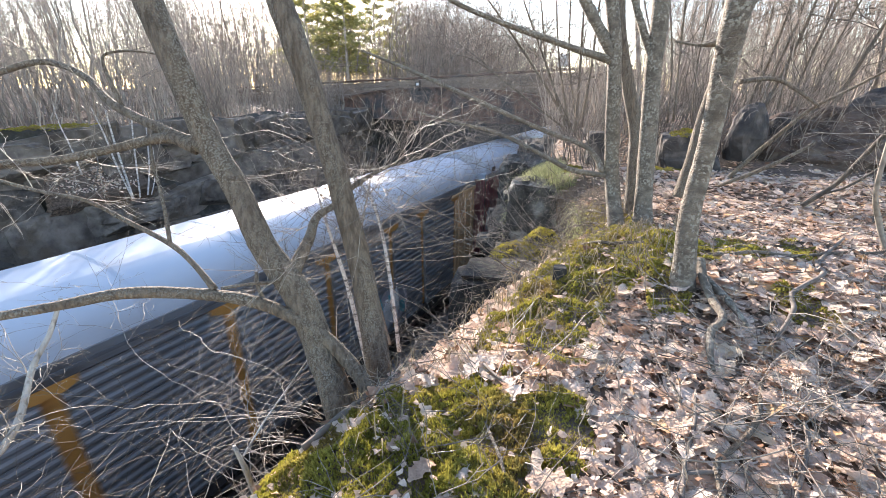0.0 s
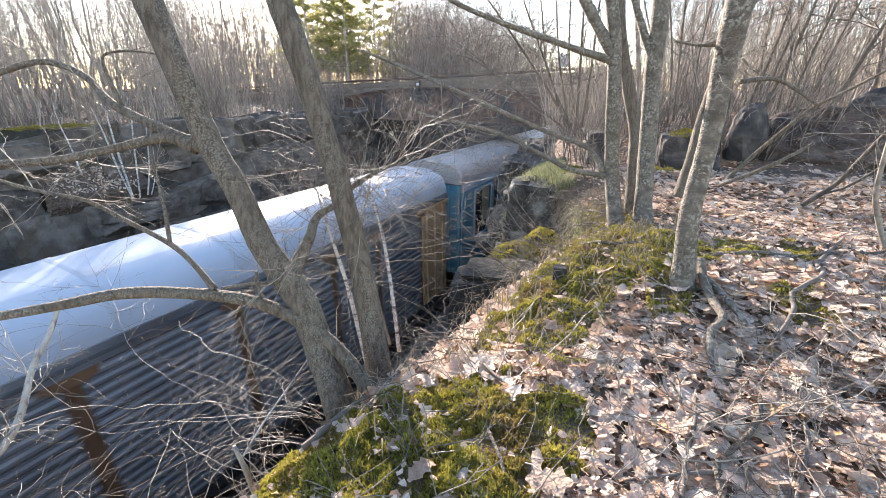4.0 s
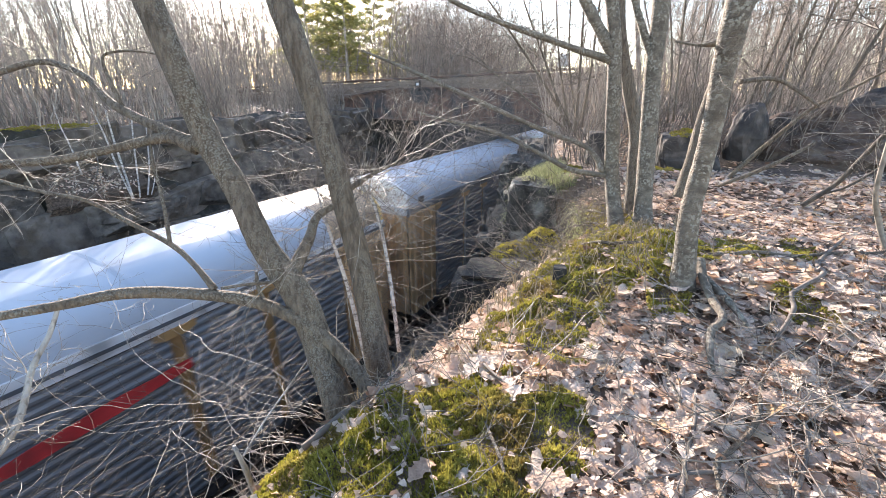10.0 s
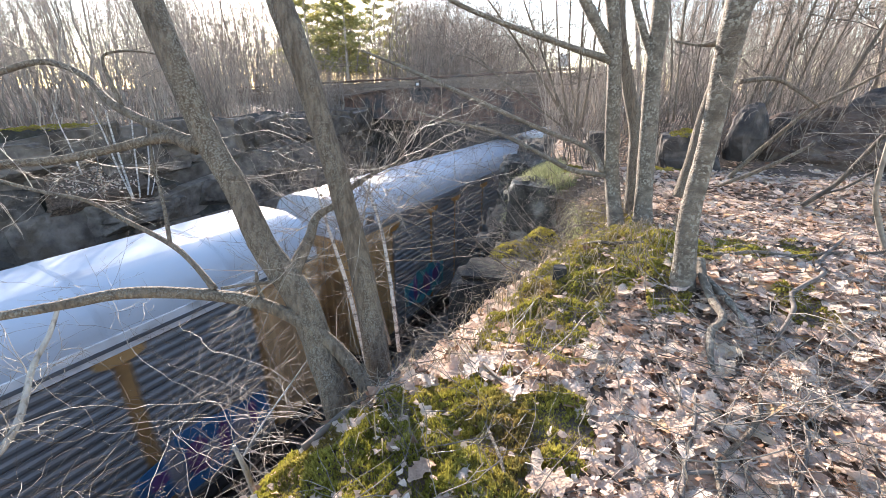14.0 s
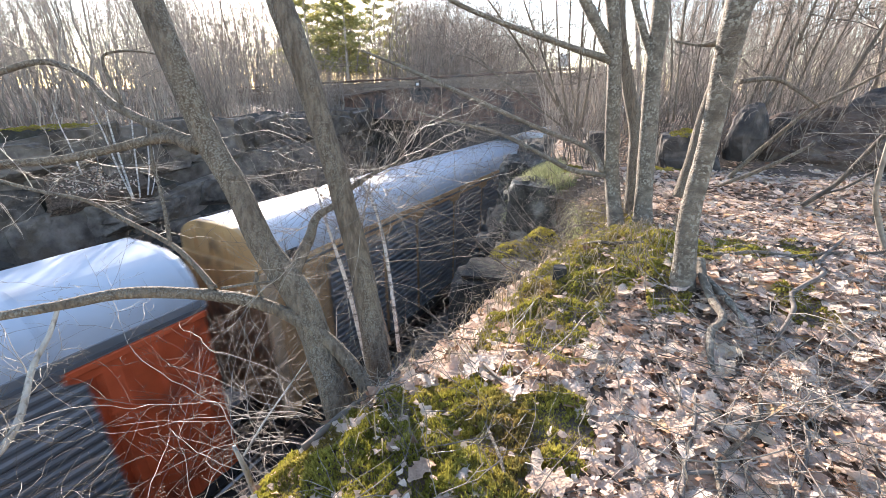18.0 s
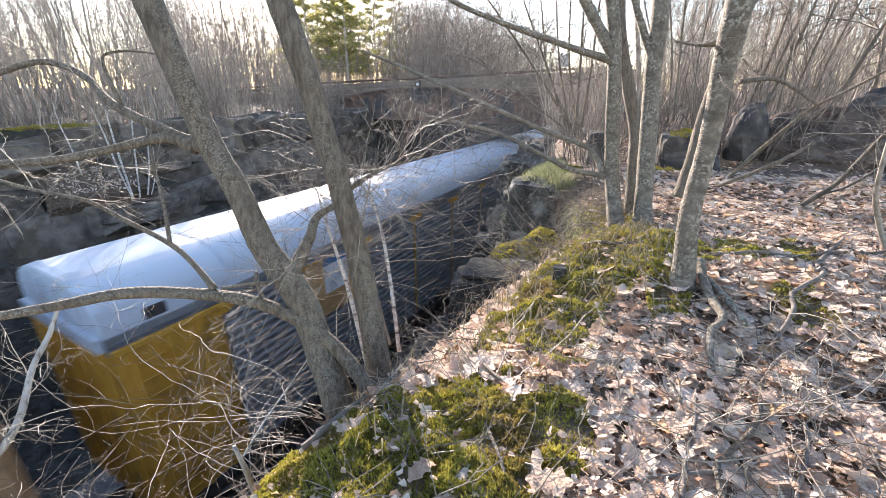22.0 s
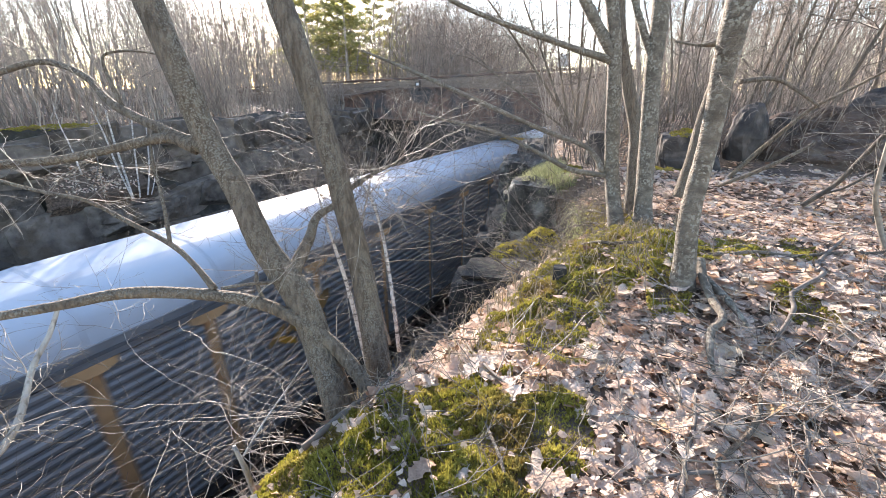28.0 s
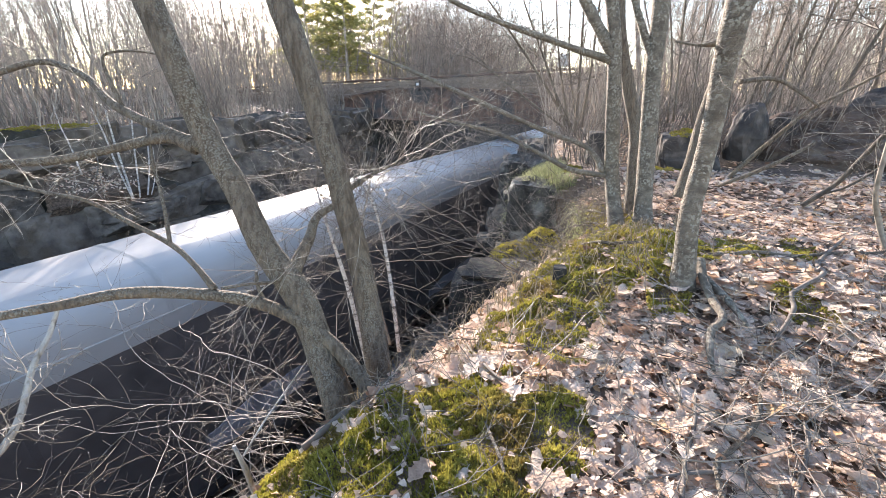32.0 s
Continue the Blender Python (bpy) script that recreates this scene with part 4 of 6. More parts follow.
def bridge():
    b = thing("road_bridge", "dark rusted plate-girder bridge with a weathered timber railing", "bridge", kind="structure")
    for x in (22.0, 27.2):
        g = Mesher()
        rings = []
        for i in range(25):
            k = i / 24
            y = -3.6 + 15.0 * k
            drop = 0.75 * abs(2 * k - 1) ** 2.6
            rings.append([(x - 0.14, y, 6.9), (x + 0.14, y, 6.9), (x + 0.14, y, 8.66 - drop), (x - 0.14, y, 8.66 - drop)])
        g.loft(rings)
        piece("girder", g.done("girder", M_RUST), b, label="arched rust-brown steel girder")
        lip = Mesher()
        lip.loft([[(x - 0.27, p[1][1], p[2][2] + 0.002), (x + 0.27, p[1][1], p[2][2] + 0.002), (x + 0.27, p[1][1], p[2][2] + 0.06), (x - 0.27, p[1][1], p[2][2] + 0.06)] for p in rings])
        piece("flange", lip.done("flange", M_RUST), b)
        st = Mesher().box(-0.22, -0.14, -0.03, 0.03, 6.95, 7.9).done("stiffener", M_RUST)
        for i in range(9):
            piece("stiffener", st, b, pose(x, -2.6 + 1.6 * i, 0))
        fl = Mesher().box(x - 0.26, x + 0.26, -3.6, 11.4, 6.84, 6.9).done("flange", M_RUST)
        piece("flange", fl, b)
    piece("deck", Mesher().box(22.15, 27.05, -6.5, 24, 7.35, 7.6).done("deck", M_WOOD), b)
    post = Mesher().box(-0.08, 0.08, -0.08, 0.08, 7.6, 9.42, 0.01).done("railing_post", M_WOOD)
    for x in (22.6, 26.8):
        for i in range(15):
            piece("railing_post", post, b, pose(x, -6.0 + 2.0 * i, 0.031 * (4.7 - 2.0 * i)))
        for z, h in ((7.75, 0.27), (8.09, 0.26), (8.42, 0.26), (8.76, 0.25), (9.09, 0.25)):
            piece("rail_board", Mesher().box(x - 0.14, x - 0.085, -6.4, 23.5, z, z + h, 0.01).done("rail_board", M_WOOD), b, RAKE)
        piece("top_rail", Mesher().box(x - 0.16, x + 0.14, -6.4, 23.5, 9.42, 9.53, 0.01).done("top_rail", M_RUST), b, RAKE)
    for y0, y1 in ((-9, -3.3), (10.6, 16)):
        piece("abutment", Mesher().box(21.7, 27.5, y0, y1, -0.8, 6.84, 0.05).done("abutment", M_CONCRETE), b, label="old grey concrete abutment")
    sign = thing("marker_sign", "small black square sign with a white mark on the railing", "sign")
    piece("plate", Mesher().box(21.7, 21.74, 4.9, 5.3, 8.7, 9.1, 0.005).done("plate", M_UNDER), sign)
    piece("mark", Mesher().box(21.69, 21.699, 5.02, 5.18, 8.83, 8.97).done("mark", P_WHITE), sign)
    piece("bracket", Mesher().box(21.74, 21.86, 5.05, 5.12, 8.55, 8.8).done("bracket", M_UNDER), sign)

    board = thing("sign_board", "pale weathered metal sign on a post at the bridge end", "sign")
    piece("plate", Mesher().box(21.48, 21.51, -3.6, -3.1, 9.6, 10.2, 0.006).done("plate", P_SILVER), board)
    piece("pole", Mesher().tube([(21.54, -3.35, 6.9), (21.54, -3.35, 10.1)], [0.03, 0.03], 8).done("pole", M_WOOD), board)


bridge()


# ---- trees ----
def smooth_line(pts, per=4):
    """A round curve through points that carry radii; returns points and radii."""
    p = np.asarray(pts, float)
    out = []
    for i in range(len(p) - 1):
        a, b, c, d = p[max(0, i - 1)], p[i], p[i + 1], p[min(len(p) - 1, i + 2)]
        for j in range(per):
            t = j / per
            out.append(0.5 * (2 * b + (c - a) * t + (2 * a - 5 * b + 4 * c - d) * t * t + (3 * b - a - 3 * c + d) * t ** 3))
    out.append(p[-1])
    out = np.array(out)
    return out[:, :3], np.maximum(out[:, 3], 0.0015)


def limb_mesh(name, pts, mat, sides=12, rough=0.06, seed=0, per=6):
    """A trunk or limb with knobbly bark."""
    c, r = smooth_line(pts, per)
    v, f = tube(c, r, sides)
    v = np.array(v)
    n = len(c)
    for i in range(n):
        for j in range(sides):
            k = i * sides + j
            d = v[k] - c[i]
            w = noise.fractal(Vector((v[k][0] * 14, v[k][1] * 14, v[k][2] * 6 + seed)), 0.8, 2.0, 3)
            v[k] = c[i] + d * (1 + rough * w)
    return mesh(name, v, f, mat, True)


def spray(rng, start, way, length, radius, lines, level=0, curl=0.35, kids=5, droop=0.0, ratio=0.55, n=6):
    """A twig that wanders and forks."""
    p, d = np.array(start, float), np.array(way, float)
    d /= np.linalg.norm(d)
    pts = [p.copy()]
    for i in range(n):
        d = d + np.array([rng.gauss(0, 1), rng.gauss(0, 1), rng.gauss(0, 1) - droop]) * curl / n * 1.6
        d /= np.linalg.norm(d)
        p = p + d * length / n
        pts.append(p.copy())
    lines.append((pts, np.linspace(radius, radius * 0.45, n + 1)))
    if level > 0:
        for _ in range(kids):
            k = rng.uniform(0.2, 0.95)
            i = min(n - 1, int(k * n))
            b = pts[i] + (pts[i + 1] - pts[i]) * (k * n - i)
            side = np.array([rng.gauss(0, 1), rng.gauss(0, 1), rng.gauss(0, 1)])
            t = (pts[i + 1] - pts[i]) / np.linalg.norm(pts[i + 1] - pts[i])
            side -= t * side.dot(t)
            side /= np.linalg.norm(side) + 1e-9
            a = rng.uniform(0.5, 1.0)
            spray(rng, b, t * math.cos(a) + side * math.sin(a), length * ratio * rng.uniform(0.6, 1.1), radius * 0.6, lines, level - 1, curl, max(2, kids - 1), droop, ratio, n)


def near_tree(name, limbs, mat, label, category="tree", twigs=0, seed=0, twig_len=0.5, twig_mat=None, skip=0):
    base = limbs[0][0][:3]
    t = thing(name, label, category)
    piece("trunk", limb_mesh("trunk", limbs[0], mat, 16, 0.05, seed, 8), t)
    for i, l in enumerate(limbs[1:]):
        piece("branch", limb_mesh("branch", l, mat, 8, 0.09, seed + i, 5), t)
    if twigs:
        rng = random.Random(seed)
        lines = []
        for _ in range(int(twigs * 1.25)):
            l = rng.choice(limbs[skip:] if len(limbs) > skip else limbs)
            c, r = smooth_line(l, 3)
            i = rng.randrange(len(c) // 3, len(c))
            w = np.array([rng.gauss(0, 1), rng.gauss(0, 1), rng.gauss(0.3, 0.8)])
            spray(rng, c[i], w, twig_len * rng.uniform(0.5, 1.3), max(0.001, min(0.0023, r[i] * 0.35)), lines, 2, 0.5, 4)
        tagged(piece("crown", tubes_mesh("crown", lines, twig_mat or M_TWIG, 4), t), kind="stuff")
    return t


T1 = []
T1.append([(1.31, -7.30, 6.50, 0.123), (1.29, -7.25, 6.79, 0.100), (1.33, -7.10, 7.12, 0.084), (1.36, -6.93, 7.48, 0.082), (1.32, -6.76, 7.75, 0.071), (1.32, -6.62, 8.05, 0.065), (1.30, -6.49, 8.30, 0.065), (1.27, -6.42, 8.60, 0.064), (1.25, -6.32, 8.95, 0.066), (1.24, -6.28, 9.11, 0.062)])
T1.append([(1.28, -6.47, 8.28, 0.045), (1.23, -6.28, 8.34, 0.029), (1.15, -5.95, 8.48, 0.023), (1.15, -5.73, 8.62, 0.018), (1.09, -5.46, 8.70, 0.017), (0.98, -5.17, 8.65, 0.017), (0.88, -4.94, 8.58, 0.015)])
T1.append([(1.26, -6.44, 8.27, 0.040), (1.20, -6.29, 8.32, 0.029), (1.04, -6.08, 8.27, 0.022), (0.86, -5.88, 8.22, 0.021), (0.70, -5.70, 8.21, 0.019), (0.58, -5.51, 8.19, 0.015)])
T1.append([(1.39, -6.88, 7.61, 0.043), (1.54, -6.87, 7.76, 0.029), (1.62, -6.86, 7.86, 0.025), (1.72, -6.91, 7.91, 0.018)])
T1.append([(1.17, -5.99, 8.47, 0.014), (1.16, -5.94, 8.66, 0.008), (1.19, -5.94, 8.73, 0.007), (1.27, -6.07, 8.74, 0.005), (1.33, -6.20, 8.72, 0.005)])
T1S = []
T1S.append([(1.36, -7.41, 6.90, 0.051), (1.38, -7.32, 7.05, 0.043), (1.36, -7.15, 7.23, 0.040), (1.31, -7.03, 7.34, 0.036), (1.20, -6.86, 7.48, 0.034), (1.03, -6.70, 7.58, 0.030), (0.77, -6.49, 7.66, 0.028), (0.53, -6.39, 7.68, 0.022), (0.38, -6.32, 7.69, 0.019), (0.27, -6.23, 7.69, 0.016)])
T1S.append([(1.04, -6.70, 7.61, 0.018), (1.03, -6.58, 7.73, 0.014), (1.01, -6.45, 7.82, 0.013), (0.93, -6.23, 7.94, 0.012), (0.85, -6.10, 8.04, 0.010), (0.74, -5.87, 8.09, 0.009), (0.65, -5.66, 8.15, 0.008)])
T1S.append([(1.01, -6.45, 7.82, 0.012), (1.07, -6.36, 8.01, 0.009), (1.12, -6.26, 8.19, 0.008), (1.17, -6.20, 8.36, 0.005)])
T1S.append([(1.20, -6.86, 7.48, 0.012), (1.21, -6.80, 7.58, 0.010), (1.23, -6.78, 7.65, 0.008)])
T1S.append([(1.06, -6.72, 7.61, 0.009), (1.16, -6.80, 7.61, 0.008), (1.26, -6.87, 7.60, 0.011), (1.29, -6.89, 7.65, 0.008)])
T2 = []
T2.append([(1.60, -7.31, 6.55, 0.103), (1.60, -7.28, 6.77, 0.085), (1.65, -7.20, 7.11, 0.076), (1.71, -7.09, 7.53, 0.071), (1.74, -6.95, 8.03, 0.065), (1.74, -6.84, 8.43, 0.065), (1.72, -6.75, 8.78, 0.067), (1.71, -6.68, 8.99, 0.065), (1.70, -6.63, 9.17, 0.062)])
T2.append([(1.72, -6.96, 7.98, 0.021), (1.97, -7.00, 8.06, 0.013), (2.15, -7.06, 8.11, 0.008)])
B1 = []
B1.append([(1.72, -7.08, 6.73, 0.0166), (1.80, -6.89, 7.28, 0.0137), (1.82, -6.77, 7.62, 0.0108), (1.81, -6.73, 7.79, 0.0079), (1.85, -6.64, 7.97, 0.0058)])
B2 = []
B2.append([(2.04, -7.10, 6.74, 0.0151), (2.14, -6.98, 7.24, 0.0137), (2.20, -6.87, 7.64, 0.0115), (2.23, -6.75, 7.87, 0.0094), (2.21, -6.64, 7.96, 0.0065)])
B3 = []
B3.append([(2.09, -6.98, 6.73, 0.012), (2.15, -6.81, 7.20, 0.010), (2.18, -6.70, 7.53, 0.008), (2.33, -6.69, 7.89, 0.006)])
T4 = []
T4.append([(4.65, -8.26, 7.02, 0.122), (4.64, -8.22, 7.19, 0.090), (4.81, -8.11, 7.55, 0.080), (4.86, -8.03, 8.03, 0.075), (4.83, -7.97, 8.61, 0.072), (4.81, -7.92, 9.03, 0.064), (4.80, -7.84, 9.38, 0.060), (4.77, -7.77, 9.66, 0.054)])
T4.append([(4.85, -7.97, 8.79, 0.034), (4.73, -7.84, 8.86, 0.039), (4.53, -7.61, 8.93, 0.033), (4.30, -7.33, 9.03, 0.030), (4.03, -6.96, 9.16, 0.024), (3.79, -6.60, 9.32, 0.021), (3.60, -6.36, 9.49, 0.016)])
T4.append([(4.82, -7.95, 8.81, 0.036), (4.77, -7.86, 8.98, 0.054), (4.72, -7.68, 9.26, 0.053), (4.63, -7.52, 9.52, 0.054)])
T4.append([(4.81, -7.99, 7.70, 0.040), (4.92, -7.77, 7.94, 0.029), (4.94, -7.23, 8.11, 0.027), (4.88, -6.43, 8.42, 0.028), (4.86, -5.72, 8.69, 0.026), (4.77, -5.17, 8.90, 0.020), (4.72, -4.75, 9.05, 0.014)])
T4.append([(4.82, -8.04, 7.67, 0.034), (4.74, -7.65, 7.71, 0.029), (4.72, -7.25, 7.88, 0.024), (4.77, -6.72, 8.07, 0.022), (4.64, -6.17, 8.19, 0.016), (4.56, -5.73, 8.29, 0.013)])
T5 = []
T5.append([(4.62, -8.50, 7.06, 0.135), (4.67, -8.48, 7.22, 0.104), (4.76, -8.43, 7.60, 0.087), (4.86, -8.37, 8.17, 0.085), (4.91, -8.31, 8.76, 0.082), (4.91, -8.29, 9.21, 0.081), (4.96, -8.24, 9.64, 0.077)])
T5.append([(4.91, -8.33, 8.74, 0.028), (4.88, -8.25, 8.92, 0.038), (4.87, -8.13, 9.17, 0.035), (4.85, -8.04, 9.37, 0.030), (4.82, -7.95, 9.56, 0.024)])
T6 = []
T6.append([(5.23, -8.32, 7.14, 0.080), (5.37, -8.26, 7.67, 0.077), (5.48, -8.20, 8.11, 0.076), (5.49, -8.04, 8.61, 0.071), (5.52, -7.88, 9.15, 0.058), (5.58, -7.79, 9.67, 0.051)])
T7 = []
T7.append([(2.80, -8.84, 7.15, 0.112), (2.78, -8.83, 7.30, 0.086), (2.82, -8.81, 7.51, 0.068), (2.85, -8.78, 7.83, 0.060), (2.88, -8.79, 8.18, 0.056), (2.88, -8.79, 8.43, 0.055), (2.86, -8.78, 8.69, 0.060), (2.82, -8.78, 8.88, 0.065), (2.80, -8.78, 9.10, 0.066)])
T7.append([(2.95, -8.73, 8.80, 0.023), (2.83, -8.65, 8.78, 0.008), (2.77, -8.52, 8.80, 0.006)])
T7B = []
T7B.append([(5.25, -8.81, 7.41, 0.099), (5.32, -8.85, 7.79, 0.085), (5.39, -8.86, 8.21, 0.072), (5.47, -8.90, 8.61, 0.060), (5.61, -8.98, 9.10, 0.048), (5.73, -9.03, 9.57, 0.041)])
SNAG = []
SNAG.append([(0.60, -6.21, 7.64, 0.0086), (0.51, -6.25, 7.51, 0.0108), (0.41, -6.28, 7.40, 0.0122), (0.31, -6.34, 7.25, 0.0144), (0.23, -6.36, 7.16, 0.0151), (0.15, -6.30, 7.06, 0.0137)])
LEAN1 = []
LEAN1.append([(5.38, -9.91, 7.43, 0.024), (5.36, -10.11, 7.69, 0.023), (5.30, -10.22, 7.98, 0.022), (5.18, -10.27, 8.20, 0.018), (5.08, -10.35, 8.42, 0.015)])
LEAN1.append([(5.37, -10.01, 7.56, 0.010), (5.40, -10.21, 7.66, 0.013), (5.37, -10.41, 7.91, 0.010), (5.43, -10.56, 8.12, 0.009)])
LEAN2 = []
LEAN2.append([(4.04, -10.14, 7.45, 0.017), (4.07, -10.07, 7.61, 0.019), (3.99, -9.96, 7.83, 0.016), (3.93, -9.91, 8.04, 0.014), (3.89, -9.88, 8.27, 0.014)])
LEAN3 = []
LEAN3.append([(6.68, -9.37, 7.44, 0.028), (6.72, -9.61, 7.79, 0.027), (6.66, -9.86, 8.15, 0.025), (6.59, -10.01, 8.36, 0.021), (6.56, -10.26, 8.55, 0.017), (6.45, -10.53, 8.78, 0.014)])
LEAN3.append([(6.33, -9.24, 7.38, 0.023), (6.31, -9.65, 7.64, 0.025), (6.40, -10.04, 7.93, 0.021), (6.46, -10.08, 7.99, 0.015)])
LEAN3.append([(5.87, -9.15, 8.64, 0.028), (6.06, -9.48, 8.67, 0.023), (6.17, -9.78, 8.52, 0.020), (6.21, -9.98, 8.38, 0.017)])
ALDER1 = []
ALDER1.append([(12.22, -9.99, 8.08, 0.041), (12.53, -10.23, 9.16, 0.034), (12.91, -10.43, 10.44, 0.027), (12.87, -10.49, 10.95, 0.021)])
ALDER1.append([(12.05, -10.16, 8.04, 0.033), (12.38, -10.41, 9.15, 0.027), (12.77, -10.66, 10.39, 0.022), (12.72, -10.71, 10.90, 0.017)])
ALDER1.append([(12.05, -10.30, 8.13, 0.043), (12.62, -10.69, 9.61, 0.036), (12.78, -10.83, 10.49, 0.029), (12.72, -10.87, 10.98, 0.022)])
ALDER1.append([(12.35, -10.80, 8.19, 0.036), (12.69, -11.01, 9.37, 0.030), (13.02, -11.26, 10.49, 0.024), (12.91, -11.31, 10.87, 0.018)])
ALDER1.append([(12.45, -11.19, 8.50, 0.028), (12.68, -11.36, 9.47, 0.023), (12.95, -11.62, 10.44, 0.019), (12.83, -11.65, 10.82, 0.014)])
ALDER1.append([(12.08, -11.53, 8.33, 0.047), (12.31, -11.79, 9.21, 0.039), (12.37, -11.95, 9.82, 0.031), (12.37, -12.04, 10.40, 0.024)])
ALDER1.append([(12.73, -10.67, 8.12, 0.030), (12.95, -10.66, 9.29, 0.025), (13.18, -10.68, 10.46, 0.020), (13.10, -10.67, 10.98, 0.015)])
ALDER1.append([(12.78, -10.36, 8.04, 0.027), (12.91, -10.14, 9.30, 0.022), (13.13, -10.12, 10.50, 0.018), (13.06, -10.11, 11.04, 0.014)])
ALDER2 = []
ALDER2.append([(10.07, -6.33, 7.79, 0.030), (10.05, -5.74, 9.16, 0.025), (9.97, -5.20, 10.32, 0.020), (9.84, -5.01, 10.95, 0.015)])
ALDER2.append([(10.09, -6.44, 7.71, 0.026), (10.21, -6.02, 9.16, 0.022), (10.35, -5.79, 10.44, 0.017), (10.26, -5.76, 10.95, 0.013)])
ALDER2.append([(10.14, -6.57, 7.66, 0.033), (10.44, -6.45, 9.16, 0.028), (10.65, -6.34, 10.44, 0.022), (10.58, -6.35, 10.95, 0.017)])
ALDER2.append([(10.23, -6.43, 7.74, 0.034), (9.99, -5.50, 9.04, 0.028), (9.72, -4.71, 10.10, 0.022), (9.44, -4.32, 10.63, 0.017)])
ALDER2.append([(10.34, -6.65, 7.73, 0.034), (10.68, -6.66, 9.17, 0.028), (10.94, -6.62, 10.46, 0.022), (10.88, -6.65, 10.98, 0.017)])
ALDER2.append([(10.13, -6.26, 7.74, 0.023), (9.58, -5.05, 8.68, 0.019), (9.15, -4.44, 9.15, 0.015), (8.68, -4.03, 9.31, 0.011)])
ALDER2.append([(10.39, -6.57, 7.67, 0.027), (10.50, -6.20, 9.05, 0.022), (10.73, -6.01, 10.48, 0.018), (10.65, -5.99, 11.01, 0.013)])
ALDER2.append([(10.24, -6.49, 7.70, 0.023), (10.11, -5.81, 8.92, 0.019), (10.22, -5.52, 10.22, 0.015), (10.16, -5.35, 10.98, 0.011)])
ALDER3 = []
ALDER3.append([(10.26, -8.56, 7.94, 0.027), (10.46, -8.44, 9.21, 0.022), (10.57, -8.35, 10.25, 0.018), (10.45, -8.32, 10.71, 0.014)])
ALDER3.append([(10.19, -8.46, 7.90, 0.024), (10.35, -8.32, 9.10, 0.019), (10.42, -8.07, 10.25, 0.016), (10.27, -7.98, 10.71, 0.012)])
ALDER3.append([(10.93, -9.54, 8.22, 0.027), (11.11, -9.44, 9.43, 0.022), (11.33, -9.63, 10.35, 0.018), (11.20, -9.67, 10.71, 0.014)])
ALDER3.append([(10.70, -8.92, 7.92, 0.021), (10.85, -8.79, 9.11, 0.017), (11.10, -8.83, 10.29, 0.014), (11.02, -8.85, 10.76, 0.010)])
ALDER3.append([(10.35, -8.33, 7.86, 0.021), (10.42, -8.00, 9.11, 0.017), (10.41, -7.59, 10.29, 0.014), (10.23, -7.42, 10.76, 0.010)])
FBIRCH = []
FBIRCH.append([(5.97, 5.60, 5.45, 0.0223), (5.82, 5.65, 6.54, 0.0274), (5.77, 5.70, 7.35, 0.0209), (5.66, 5.75, 8.12, 0.0151)])
FBIRCH.append([(5.99, 5.60, 5.45, 0.0281), (5.96, 5.65, 6.52, 0.0331), (5.96, 5.70, 7.25, 0.0266), (5.99, 5.75, 8.03, 0.0209)])
FBIRCH.append([(6.18, 5.60, 5.44, 0.0230), (6.32, 5.65, 6.29, 0.0223), (6.46, 5.70, 7.12, 0.0223), (6.61, 5.75, 7.85, 0.0166)])
FBIRCH.append([(6.41, 5.60, 5.48, 0.0230), (6.66, 5.65, 6.24, 0.0230), (6.80, 5.70, 6.83, 0.0173), (6.93, 5.75, 7.50, 0.0115)])
FBIRCH.append([(6.51, 5.60, 5.46, 0.0173), (6.80, 5.65, 6.04, 0.0173), (6.89, 5.70, 6.47, 0.0173), (6.97, 5.75, 6.89, 0.0115)])
FBIRCH.append([(4.93, 5.60, 6.36, 0.0202), (4.90, 5.65, 7.13, 0.0202), (4.84, 5.70, 7.72, 0.0144), (4.86, 5.75, 8.21, 0.0094)])

near_tree("tree", T1, M_BARK, "leaning grey tree with lichen on its rough bark", twigs=20, seed=1, skip=1, twig_len=0.5)
near_tree("tree", T1S, M_BARK, "low grey stem arching out over the cutting", twigs=12, seed=2, skip=1, twig_len=0.35)
near_tree("tree", T2, M_BARK, "grey lichen-spotted tree on the edge of the bank", twigs=16, seed=3, skip=1, twig_len=0.7)
near_tree("birch_sapling", B1, M_BIRCH, "thin white birch sapling", "tree", 16, 4, 0.6, M_TWIG_DARK)
near_tree("birch_sapling", B2, M_BIRCH, "thin white birch sapling", "tree", 28, 5, 0.9, M_TWIG_DARK)
near_tree("sapling", B3, M_TWIG_DARK, "thin dark sapling on the bank edge", "tree", 36, 6, 0.9, M_TWIG_DARK)
near_tree("tree", T4, M_BARK_PALE, "slender grey-brown tree with long bare branches", "tree", 78, 7, 1.1, M_TWIG_DARK, 3)
near_tree("tree", T5, M_BARK_PALE, "pale smooth-barked tree beside a twin trunk", "tree", 4, 8, 0.7, M_TWIG_DARK, 1)
near_tree("tree", T6, M_BARK, "darker trunk behind two paler ones", "tree", 4, 9, 0.7, M_TWIG_DARK)
near_tree("tree", T7, M_BARK_PALE, "curved pale tree with a knot and ringed bark", "tree", 4, 10, 0.5, M_TWIG_DARK, 1)
near_tree("tree", T7B, M_BARK, "leaning grey stem behind a paler tree", "tree", 3, 11, 0.5, M_TWIG_DARK)
near_tree("dead_branch", SNAG, M_BLEACH, "broken bleached dead branch", "branch", 8, 13, 0.3)
near_tree("leaning_stem", LEAN1, M_BACKLIT_BARK, "dark leaning stem with side shoots", "branch", 14, 14, 0.7, M_TWIG_DARK)
